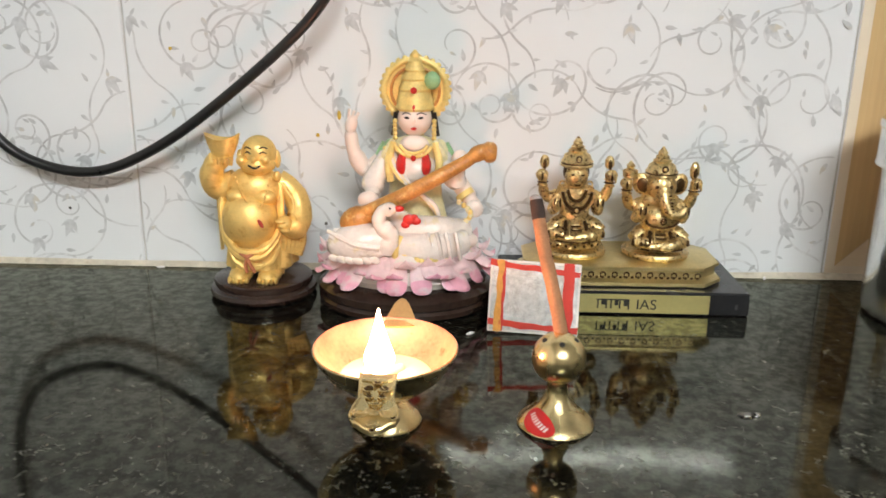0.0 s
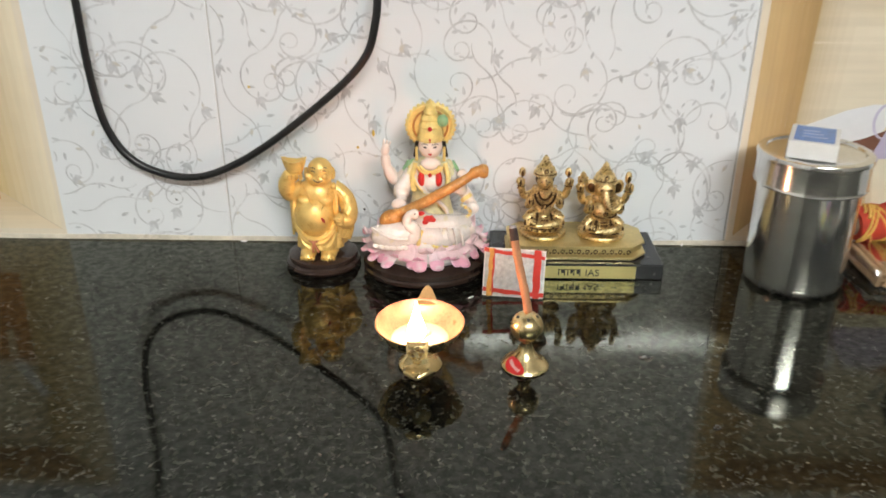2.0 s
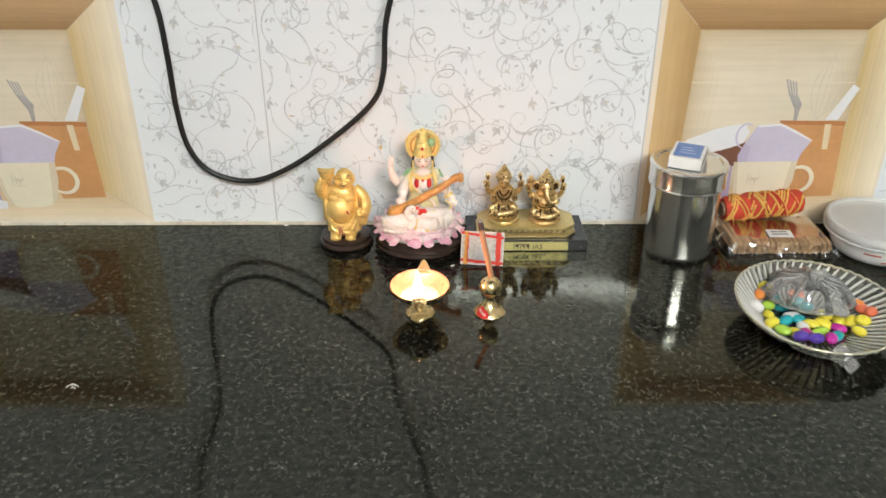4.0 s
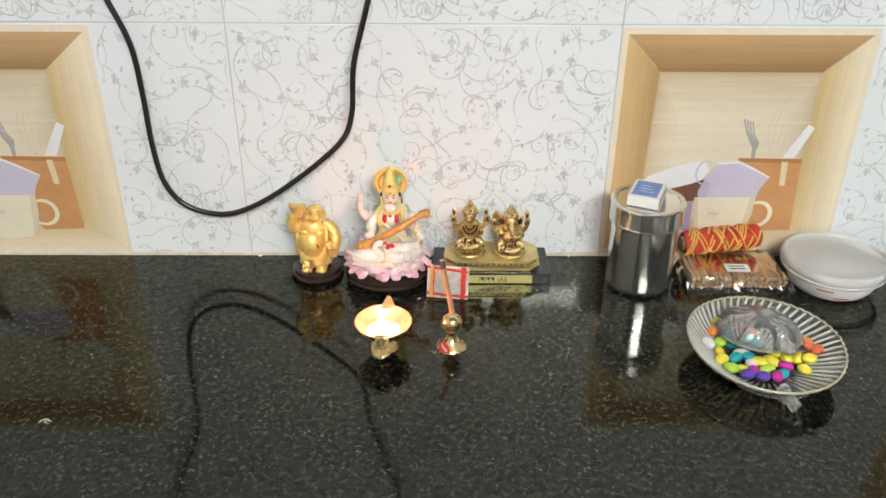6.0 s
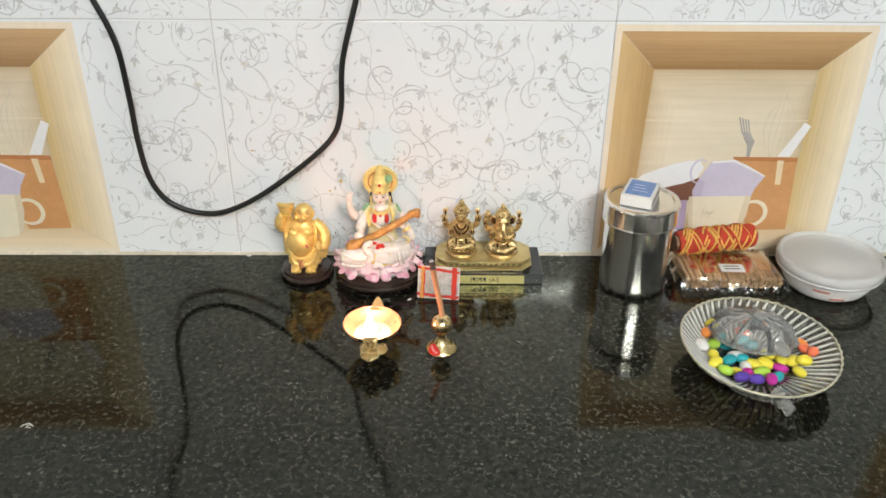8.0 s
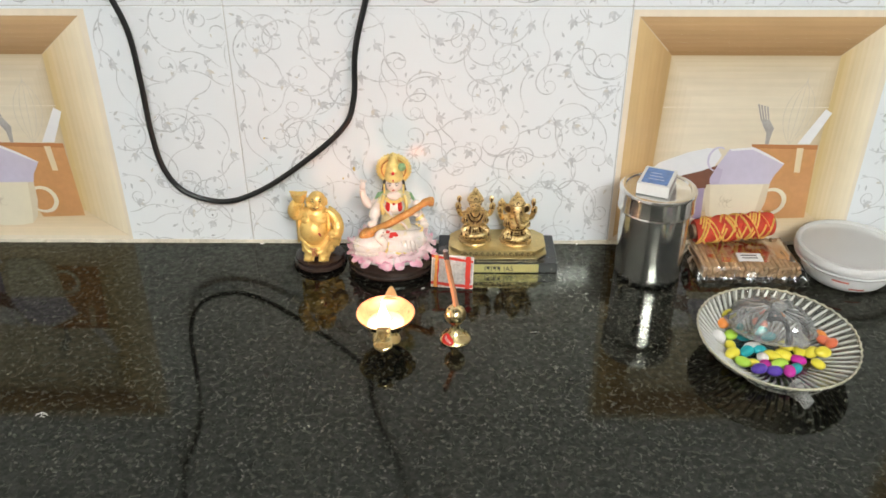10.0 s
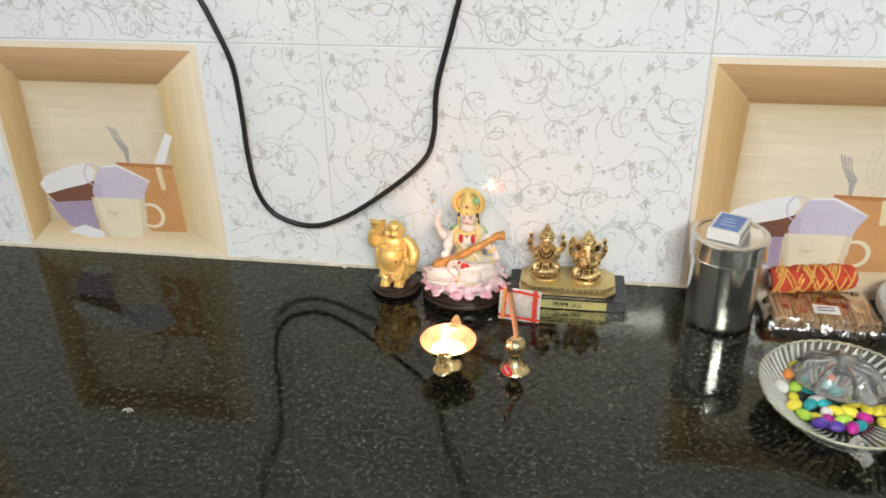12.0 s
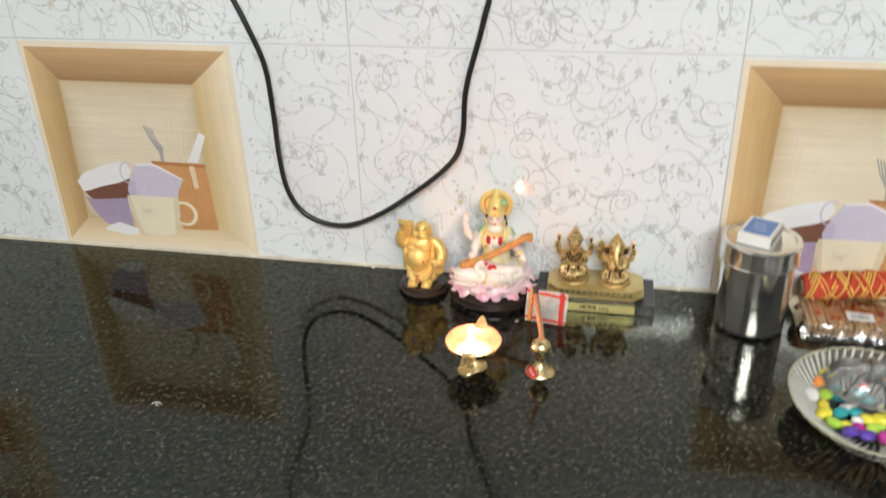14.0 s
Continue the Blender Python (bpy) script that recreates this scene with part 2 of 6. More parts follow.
CARD_WHITE = material("white_card", (0.76, 0.73, 0.68), 0.5, vary=0.06, scale=80)
STICKER = material("red_sticker", (0.60, 0.02, 0.018), 0.3, vary=0.05)
STICKER_INK = material("pale_sticker_ink", (0.80, 0.70, 0.66), 0.4, vary=0.03)
DHOOP = material("brown_incense_paste", (0.40, 0.19, 0.09), 0.8, vary=0.18, scale=160, bump=0.3, bump_scale=500)
CHAR = material("charred_tip", (0.055, 0.032, 0.024), 0.9, vary=0.3, scale=200)
ASH = material("grey_ash", (0.42, 0.36, 0.34), 0.95, vary=0.2, scale=300)
OIL = material("warm_ghee", (0.84, 0.70, 0.48), 0.08, vary=0.05, scale=60, transmission=0.3)
COTTON = material("oily_cotton_wick", (0.70, 0.55, 0.35), 0.7, vary=0.2, scale=200)
FLAME = glow("flame", (1.0, 0.46, 0.27), 215.0)
STEEL = material("brushed_steel", (0.74, 0.74, 0.72), 0.15, metal=0.96, vary=0.08, scale=60, bump=0.04, bump_scale=300)
MATCH_WHITE = material("matchbox_card", (0.78, 0.76, 0.72), 0.6, vary=0.04, scale=80)
MATCH_BLUE = material("matchbox_blue_label", (0.13, 0.25, 0.55), 0.4, vary=0.25, scale=140)
MATCH_SIDE = material("matchbox_striker", (0.36, 0.30, 0.28), 0.8, vary=0.1, scale=120)
STICKS = material("incense_brown", (0.52, 0.34, 0.19), 0.8, vary=0.2, scale=150, per_object=0.25)
FILM = film_plastic("clear_film", 0.22, 1.14)
FLAP = film_plastic("folded_film", 0.12, 1.6)
LABELW = material("white_paper_label", (0.80, 0.78, 0.76), 0.6, vary=0.03)
THREAD_R = material("red_cotton_thread", (0.56, 0.05, 0.02), 0.75, vary=0.2, scale=200, bump=0.4, bump_scale=1500)
THREAD_Y = material("yellow_cotton_thread", (0.76, 0.45, 0.10), 0.75, vary=0.15, scale=200, bump=0.4, bump_scale=1500)
CORE = material("spool_core_card", (0.20, 0.12, 0.07), 0.8, vary=0.2, scale=100)
FROST = material("frosted_plastic", (0.95, 0.92, 0.90), 0.42, vary=0.06, scale=38, transmission=0.10, bump=0.10, bump_scale=70)
FROST_LID = film_plastic("cloudy_lid", 0.30, 1.22, (0.96, 0.95, 0.94), 0.46)
SUGAR = material("white_contents", (0.80, 0.76, 0.74), 0.8, vary=0.06, scale=90)
TUBRED = material("faded_red_mark", (0.55, 0.16, 0.12), 0.5, vary=0.2, scale=150)
GLASS = material("clear_glass", (1.0, 0.995, 0.96), 0.02, vary=0.0, scale=20, transmission=0.97, ior=1.5, rough_vary=0.0)
# a little white diffuse in the dish wall stands in for reflected light
THIN = film_plastic("brightened_thin_glass", 0.06, 1.50, (0.985, 0.98, 0.92), 0.06)
# lowered transmission whitens the ribs in place of lamp highlights
RIB = material("highlight_white_rib", (0.96, 0.95, 0.88), 0.05, vary=0.03, scale=20, transmission=0.42, ior=1.5)
# white diffuse mixed in to imitate the shell's inner reflections
SHELL_GLASS = film_plastic("brightened_shell_glass", 0.05, 1.75, (0.98, 0.98, 0.97), 0.10)
# the pebbles' yellow reflection is put into the rim's base colour
RIM_GLASS = material("reflection_tinted_rim", (0.95, 0.90, 0.70), 0.05, vary=0.06, scale=30, transmission=0.66, ior=1.5)
# part-opaque white body, brightening the clear pieces like caught light
CRYSTAL = material("brightened_crystal", (0.98, 0.98, 0.96), 0.04, vary=0.02, scale=20, transmission=0.82, ior=1.55, rough_vary=0.0)
PEBBLE = {}
for pname, pcol in (("yellow", (0.80, 0.68, 0.06)), ("lime", (0.42, 0.66, 0.07)), ("teal", (0.02, 0.33, 0.36)), ("orange", (0.80, 0.26, 0.05)),
                    ("violet", (0.09, 0.04, 0.32)), ("magenta", (0.52, 0.02, 0.30)), ("white", (0.76, 0.73, 0.70)), ("coral", (0.74, 0.16, 0.07))):
    PEBBLE[pname] = material(pname + "_dyed_pebble", pcol, 0.28, vary=0.1, scale=120)
TUBE_GLOW = glow("tube_light_glass", (0.94, 0.98, 0.99), 555.0)
WHITE_METAL = material("white_enamel", (0.75, 0.75, 0.74), 0.4, vary=0.02)
WATER = material("water_drop", (0.95, 0.95, 0.95), 0.03, vary=0.0, transmission=1.0, ior=1.33, rough_vary=0.0)


# ---------------------------------------------------------------- mesh tools
class Shape:
    """Collects vertices, faces and their material numbers for one mesh."""

    def __init__(self):
        self.v, self.f, self.m, self.flat = [], [], [], set()

    def add(self, verts, faces, mat=0):
        k = len(self.v)
        self.v += [tuple(p) for p in verts]
        self.f += [tuple(i + k for i in q) for q in faces]
        self.m += [mat] * len(faces)
        return self

    def grid(self, rows, mat=0, closed=True, caps=True):
        """Rings of points joined into a skin."""
        n = len(rows[0])
        verts = [p for r in rows for p in r]
        faces = []
        for i in range(len(rows) - 1):
            for j in range(n if closed else n - 1):
                k = (j + 1) % n
                faces.append((i * n + j, i * n + k, (i + 1) * n + k, (i + 1) * n + j))
        if caps and closed:
            faces.append(tuple(range(n - 1, -1, -1)))
            faces.append(tuple(range((len(rows) - 1) * n, len(rows) * n)))
        return self.add(verts, faces, mat)

    def ball(self, c, r, mat=0, rot=None, seg=16, rings=9):
        r = (r, r, r) if isinstance(r, (int, float)) else r
        e = Euler([radians(a) for a in rot]).to_matrix() if rot else Matrix.Identity(3)
        rows = []
        for i in range(rings):
            a = math.pi * (0.02 + 0.96 * i / (rings - 1))
            rows.append([Vector(c) + e @ Vector((r[0] * math.sin(a) * math.cos(b), r[1] * math.sin(a) * math.sin(b), -r[2] * math.cos(a)))
                         for b in (2 * math.pi * j / seg for j in range(seg))])
        return self.grid(rows, mat)

    def lathe(self, c, profile, mat=0, seg=40, squash=1.0, wobble=None):
        rows = []
        for r, z in profile:
            rows.append([(c[0] + r * math.cos(b) * (wobble(b) if wobble else 1), c[1] + r * squash * math.sin(b) * (wobble(b) if wobble else 1), c[2] + z)
                         for b in (2 * math.pi * j / seg for j in range(seg))])
        return self.grid(rows, mat)

    def tube(self, pts, radii, mat=0, seg=10, flat=1.0):
        pts = [Vector(p) for p in pts]
        if isinstance(radii, (int, float)):
            radii = [radii] * len(pts)
        rows = []
        side = None
        for i, p in enumerate(pts):
            d = (pts[min(i + 1, len(pts) - 1)] - pts[max(i - 1, 0)]).normalized()
            if side is None:
                side = d.cross(Vector((0, 1, 0)) if abs(d.y) < 0.9 else Vector((1, 0, 0))).normalized()
            side = (side - d * side.dot(d)).normalized()
            up = d.cross(side)
            rows.append([p + side * (radii[i] * math.cos(b)) + up * (radii[i] * flat * math.sin(b)) for b in (2 * math.pi * j / seg for j in range(seg))])
        return self.grid(rows, mat)

    def box(self, lo, hi, mat=0, bevel=0.0006):
        """A box with chamfered upright and level edges."""
        (x0, y0, z0), (x1, y1, z1) = lo, hi
        b = min(bevel, (x1 - x0) / 3, (y1 - y0) / 3, (z1 - z0) / 3)

        def ring(i, z):
            return [(x0 + b + i, y0 + i, z), (x1 - b - i, y0 + i, z), (x1 - i, y0 + b + i, z), (x1 - i, y1 - b - i, z),
                    (x1 - b - i, y1 - i, z), (x0 + b + i, y1 - i, z), (x0 + i, y1 - b - i, z), (x0 + i, y0 + b + i, z)]
        k = len(self.f)
        self.grid([ring(b, z0), ring(0, z0 + b), ring(0, z1 - b), ring(b, z1)], mat)
        self.flat |= set(range(k, len(self.f)))
        return self

    def slab(self, pts, y, depth, mat=0):
        """A flat outline (x, z) that faces the room at y and is depth thick."""
        n = len(pts)
        front, back = [(x, y, z) for x, z in pts], [(x, y + depth, z) for x, z in pts]
        return self.add(front + back, [tuple(range(n))] + [(i, i + n, (i + 1) % n + n, (i + 1) % n) for i in range(n)], mat)

    def turn(self, m):
        self.v = [tuple(m @ Vector(p)) for p in self.v]
        return self


def mesh_of(name, s, mats, smooth=True):
    me = bpy.data.meshes.new(name)
    me.from_pydata(s.v, [], s.f)
    for m in mats if isinstance(mats, (list, tuple)) else [mats]:
        me.materials.append(m)
    for i, (p, k) in enumerate(zip(me.polygons, s.m)):
        p.material_index, p.use_smooth = k, smooth and i not in s.flat
    bm = bmesh.new()
    bm.from_mesh(me)
    bmesh.ops.recalc_face_normals(bm, faces=bm.faces)
    bm.to_mesh(me)
    bm.free()
    if smooth:
        me.set_sharp_from_angle(angle=radians(38))
        for i in s.flat:
            me.polygons[i].use_smooth = False
    return me


def part(name, s, mats, parent=None, label="", smooth=True):
    ob = new(name, mesh_of(name, s, mats, smooth))
    if parent is not None:
        ob.parent = parent
    return tagged(ob, label)


def thing(name, at, label, category, group="", rz=0.0):
    e = new(name)
    e.empty_display_size = 0.01
    e.matrix_basis = pose(*at, 0, 0, rz)
    return tagged(e, label, category, group)


def arc(c, r, a0, a1, n=12, y=None):
    """Points (x, z) on an arc, degrees; with y as 3D points."""
    out = []
    for i in range(n + 1):
        a = radians(a0 + (a1 - a0) * i / n)
        rx, rz = r if isinstance(r, tuple) else (r, r)
        out.append((c[0] + rx * math.cos(a), c[1] + rz * math.sin(a)) if y is None else (c[0] + rx * math.cos(a), y, c[1] + rz * math.sin(a)))
    return out


def spline(pts, n=8):
    """Points on a smooth curve through pts."""
    p = [Vector(q) for q in pts]
    p = [2 * p[0] - p[1]] + p + [2 * p[-1] - p[-2]]
    out = []
    for i in range(1, len(p) - 2):
        for k in range(n):
            t = k / n
            a, b, c, d = p[i - 1], p[i], p[i + 1], p[i + 2]
            out.append(0.5 * (2 * b + (c - a) * t + (2 * a - 5 * b + 4 * c - d) * t * t + (3 * b - a - 3 * c + d) * t ** 3))
    return out + [p[-2]]


# ---------------------------------------------------------------- the room
WEST = -1.088  # inner face of the unseen pale wall, set close to brighten the left
counter = tagged(new("counter_top"), "polished black granite kitchen counter", "counter", kind="structure")
part("slab", Shape().box((WEST, -0.62, -0.03), (1.9, 0.0, 0.0), bevel=0.003), GRANITE, counter)
s = Shape().box((WEST, -0.58, -0.9), (1.9, -0.02, -0.0305))
tagged(part("counter_front", s, material("brown_laminate", (0.16, 0.09, 0.05), 0.4, scale=12)), "brown laminate front below the counter", "counter front", kind="structure")
s = Shape().box((WEST, -3.0, -1.0), (1.9, 0.2, -0.901))
tagged(part("floor", s, FLOORING), "plain tiled kitchen floor", "floor", kind="structure")
s = Shape().box((WEST, -3.0, 1.9), (1.9, 0.2, 2.0))
tagged(part("ceiling", s, PLASTER), "plain painted ceiling", "ceiling", kind="structure")
# unseen walls: the pale west one bounces light leftward, the darker ones limit fill
for nm, lo, hi in (("bounce_wall_west", (WEST - 0.1, -3.1, -1.0), (WEST - 0.001, 0.2, 2.0)), ("wall_east", (1.901, -3.1, -1.0), (2.0, 0.2, 2.0)), ("wall_south", (WEST, -2.7, -1.0), (1.9, -2.6, 2.0))):
    tagged(part(nm, Shape().box(lo, hi), BOUNCE_WHITE if nm == "bounce_wall_west" else PLASTER), "plain unseen pale wall added to bounce light onto the left side" if nm == "bounce_wall_west" else "plain cream painted wall", "wall", kind="structure")

wall = tagged(new("wall_north"), "kitchen wall of glossy white tiles printed with curling vines", "wall", kind="structure")
part("backing", Shape().box((WEST, 0.0016, -1.0), (1.9, 0.11, 1.9)), GROUT, wall)

TW, TH, GAP = 0.451, 0.2985, 0.0011
X0 = -0.1860


def tile_body():
    return Shape().box((GAP / 2, 0.0, GAP / 2), (TW - GAP / 2, 0.008, TH - GAP / 2), bevel=0.0008)


def ribbon(s, pts, wide, y, u0, u1, mat=0):
    """A thin printed line through (x, z) points, cut off at the tile's edges."""
    run = []
    y -= 0.000006 * (len(s.v) // 7 % 43)

    def flush():
        if len(run) > 2:
            left, right = [], []
            for i, p in enumerate(run):
                d = (run[min(i + 1, len(run) - 1)] - run[max(0, i - 1)])
                d = d.normalized() if d.length > 1e-9 else Vector((1, 0))
                w = wide * (0.55 + 0.45 * math.sin(math.pi * min(1, (i + 2) / len(run))))
                left.append((p.x - d.y * w / 2, y - 0.0000015 * i, p.y + d.x * w / 2))
                right.append((p.x + d.y * w / 2, y - 0.0000015 * i, p.y - d.x * w / 2))
            n = len(run)
            s.add(left + right, [(i, i + 1, i + 1 + n, i + n) for i in range(n - 1)], mat)
        run.clear()

    for x, z in pts:
        if u0 + 0.002 < x < u1 - 0.002 and 0.002 < z < TH - 0.002:
            run.append(Vector((x, z)))
        else:
            flush()
    flush()


def leaf(s, x, z, a, size, y, u0, u1, mat=1):
    pts = []
    for i in range(9):
        t = i / 8
        w = math.sin(math.pi * t ** 0.7) * 0.23
        pts.append((t, w + 0.25 * t * t))
    for i in range(7, 0, -1):
        t = i / 8
        w = math.sin(math.pi * t ** 0.7) * 0.16
        pts.append((t, -w + 0.25 * t * t))
    c, k = math.cos(a), math.sin(a)
    q = [(x + size * (c * u - k * v), z + size * (k * u + c * v)) for u, v in pts]
    if all(u0 + 0.002 < px < u1 - 0.002 and 0.002 < pz < TH - 0.002 for px, pz in q):
        n = len(q)
        y -= 0.000005 * (len(s.f) % 67)
        s.add([(px, y, pz) for px, pz in q], [tuple(range(n))], mat)


def vines(u0, u1, seed):
    """Curling tendrils, small leaves and buds printed on a tile between u0 and u1."""
    rnd = random.Random(seed)
    s = Shape()
    y = -0.00025
    step = 0.044
    nx, nz = max(2, round((u1 - u0) / step)), round(TH / step)
    for i in range(nx + 1):
        for j in range(nz + 1):
            x = u0 + (i + 0.5 * (j % 2) + rnd.uniform(-0.22, 0.22)) * (u1 - u0) / nx
            z = (j + rnd.uniform(-0.22, 0.22)) * TH / nz
            a = rnd.uniform(0, 2 * math.pi)
            turn = rnd.choice((-1, 1))
            pts, r, px, pz = [], rnd.uniform(0.020, 0.034), x, z
            first = pts
            for k in range(66):
                pts.append((px, pz))
                ds = 0.0019
                a += turn * ds / r
                if k > 28:
                    r = max(0.0058, r * 0.958)
                px, pz = px + ds * math.cos(a), pz + ds * math.sin(a)
                if k in (7, 18, 29, 40) and rnd.random() < 0.8:
                    side = rnd.choice((-1, 1))
                    leaf(s, px - side * 0.004 * math.sin(a), pz + side * 0.004 * math.cos(a), a + rnd.uniform(-1.2, 1.2), rnd.uniform(0.0055, 0.0085), y - 0.00038, u0, u1)
            ribbon(s, pts, 0.0016, y, u0, u1)
            leaf(s, px, pz, a, 0.005, y - 0.00038, u0, u1)
            # the stem back to its neighbour
            pts, px, pz = [], x, z
            b = math.atan2(first[1][1] - first[0][1], first[1][0] - first[0][0]) + math.pi
            for k in range(30):
                pts.append((px, pz))
                b += turn * 0.0019 / 0.034 * (1 if k < 18 else -1.6)
                px, pz = px + 0.0019 * math.cos(b), pz + 0.0019 * math.sin(b)
                if k in (10, 22) and rnd.random() < 0.7:
                    leaf(s, px, pz, b + turn * 0.9, rnd.uniform(0.0045, 0.007), y - 0.00038, u0, u1)
            ribbon(s, pts, 0.0015, y, u0, u1)
            # a closed bud
            for q in range(2):
                qx, qz, qa = x + rnd.uniform(-0.022, 0.022), z + rnd.uniform(-0.022, 0.022), rnd.uniform(-2.6, 2.6)
                leaf(s, qx, qz, qa, rnd.uniform(0.0055, 0.009), y - 0.00042, u0, u1)
            if rnd.random() < 0.92:
                bx, bz, ba = x + rnd.uniform(-0.016, 0.016), z + rnd.uniform(-0.016, 0.016), rnd.uniform(-2.4, -0.7)
                for d, sz in ((-0.65, 0.0092), (0.0, 0.0130), (0.7, 0.0092), (2.6, 0.0055)):
                    leaf(s, bx, bz, ba + d, sz, y - 0.00050 - 0.00005 * d, u0, u1)
    return s


VINE_MESH = mesh_of("vine_print", vines(0.0, TW, 5), [VINE, LEAF], smooth=False)
STRIP_MESH = mesh_of("vine_print", vines(0.298, TW, 8), [VINE, LEAF], smooth=False)
TILE_MESH = mesh_of("tile", tile_body(), TILE)


def niche_picture(tile):
    """The printed picture on a decorated tile: a wooden niche with cups and cutlery, flat on the glaze."""
    def put(name, outlines, mats, y):
        s = Shape()
        for i, o in enumerate(outlines):
            n = len(o)
            s.add([(x, y - 0.00003 * i, z) for x, z in o], [tuple(range(n))], i if isinstance(mats, list) else 0)
        return part(name, s, mats, tile, smooth=False)

    e = 0.00025
    put("frame_print", [[(0.001, 0.001), (0.297, 0.001), (0.297, 0.2955), (0.001, 0.2955)]], P_FRAME, -e)
    A, B, C, D = (0.007, 0.009), (0.2935, 0.009), (0.2895, 0.288), (0.008, 0.288)
    a, b, c, d = (0.043, 0.044), (0.240, 0.048), (0.2395, 0.2445), (0.0490, 0.2445)
    def mid(p, q, f):
        return (p[0] + (q[0] - p[0]) * f, p[1] + (q[1] - p[1]) * f)

    for name, inks, (o0, o1, i1, i0) in (("niche_top_print", P_CEIL, (D, C, c, d)), ("niche_left_print", P_LEFT, (A, D, d, a)), ("niche_right_print", P_RIGHT, (B, C, c, b)), ("niche_floor_print", P_FLOOR, (A, B, b, a))):
        put(name, [[mid(o0, i0, k / 9), mid(o1, i1, k / 9), mid(o1, i1, (k + 1) / 9), mid(o0, i0, (k + 1) / 9)] for k in range(9)], inks, -2 * e)
    put("niche_back_print", [[(a[0] + w, a[1] + w), (d[0] + w, d[1] - w * 1.6), (c[0] - w, c[1] - w * 1.6), (b[0] - w, b[1] + w)] for w in (0.0, 0.0012, 0.0028, 0.005, 0.008, 0.012, 0.017, 0.023, 0.030)], P_BACK, -2 * e)
    put("plank_print", [[(0.047, 0.1828), (0.240, 0.1828), (0.240, 0.1834), (0.047, 0.1834)]], P_FRAME, -3.2 * e)
    s = Shape()
    for p0, p1, w in ((d, D, 0.0014), (c, C, 0.0012), (a, A, 0.0010), (b, B, 0.0010)):
        ribbon(s, [(p0[0] + (p1[0] - p0[0]) * i / 12, p0[1] + (p1[1] - p0[1]) * i / 12) for i in range(13)], w * 0.6, -2.9 * e, 0, 0.3)
    part("corner_print", s, P_LINE, tile, smooth=False)
    # cutlery
    tines = [[(0.157 + 0.0036 * i, 0.187 - 0.001 * i), (0.159 + 0.0036 * i, 0.187 - 0.001 * i), (0.1655 + 0.0028 * i, 0.168), (0.1637 + 0.0028 * i, 0.168)] for i in range(4)]
    put("fork_print", tines + [[(0.1637, 0.1685), (0.1740, 0.1680), (0.1815, 0.157), (0.1800, 0.149), (0.1730, 0.152), (0.1680, 0.160)],
                               [(0.1735, 0.152), (0.1800, 0.150), (0.1790, 0.136), (0.1750, 0.136)]], P_STEEL, -3.4 * e)
    put("knife_print", [[(0.237, 0.181), (0.2455, 0.176), (0.228, 0.137), (0.213, 0.137)]], P_WHITE, -3.4 * e)
    s = Shape()
    for dx in (-0.016, -0.008, 0.0, 0.009, 0.017):
        pts = [(0.203 + dx * math.sin(math.pi * min(1, t * 1.08)) ** 0.8 + 0.006 * t, 0.137 + 0.088 * t - 0.0006 * abs(dx) * 1000 * t ** 4) for t in (i / 22 for i in range(23))]
        ribbon(s, pts, 0.0007, -3.5 * e, 0, 0.3)
    part("whisk_print", s, P_WIRE, tile, smooth=False)
    put("jar_print", [[(0.159, 0.137), (0.163, 0.131), (0.190, 0.036), (0.243, 0.038), (0.238, 0.136)], [(0.159, 0.137), (0.238, 0.136), (0.2385, 0.130), (0.161, 0.132)],
                      [(0.214, 0.132), (0.222, 0.132), (0.224, 0.100), (0.217, 0.100)]], [P_BAG, P_BAGD, P_RIGHT[3]], -4.4 * e)
    put("bowl_print", [[(0.040, 0.100), (0.052, 0.113), (0.085, 0.1265), (0.108, 0.132), (0.120, 0.1315), (0.126, 0.122), (0.118, 0.105), (0.060, 0.088), (0.046, 0.086)],
                       [(0.048, 0.085), (0.075, 0.094), (0.105, 0.102), (0.124, 0.110), (0.122, 0.090), (0.111, 0.076), (0.060, 0.071)],
                       [(0.047, 0.078), (0.060, 0.074), (0.112, 0.079), (0.114, 0.030), (0.090, 0.032), (0.070, 0.038), (0.056, 0.056)]], [P_WHITE, P_CHOC, P_LILACD], -5.6 * e)
    put("napkin_print", [[(0.066, 0.027), (0.074, 0.034), (0.092, 0.041), (0.108, 0.036), (0.120, 0.032), (0.119, 0.023), (0.098, 0.021), (0.083, 0.025)]], P_WHITE, -6.8 * e)
    s = Shape()
    ribbon(s, arc((0.122, 0.1175), (0.0115, 0.0155), 60, 265, 24), 0.0026, -7.4 * e, 0, 0.3)
    part("cup_handle_print", s, P_LILAC, tile, smooth=False)
    put("lilac_cup_print", [[(0.134, 0.131), (0.162, 0.1335), (0.182, 0.124), (0.203, 0.112), (0.1935, 0.096), (0.189, 0.081), (0.118, 0.081), (0.116, 0.092), (0.122, 0.108)]], P_LILAC, -8 * e)
    put("cup_rim_print", [[(0.134, 0.131), (0.162, 0.1335), (0.182, 0.124), (0.203, 0.112), (0.2005, 0.1115), (0.180, 0.1215), (0.161, 0.1305), (0.136, 0.1285)]], P_WHITE, -8.4 * e)
    put("lilac_shade_print", [[(0.118, 0.081), (0.116, 0.092), (0.122, 0.108), (0.130, 0.104), (0.128, 0.081)]], P_LILACS, -8.6 * e)
    put("mug_print", [[(0.113, 0.084), (0.150, 0.0845), (0.1905, 0.085), (0.1895, 0.060), (0.184, 0.038), (0.176, 0.028), (0.162, 0.025), (0.138, 0.024), (0.125, 0.028), (0.118, 0.045)]], P_MUG, -9 * e)
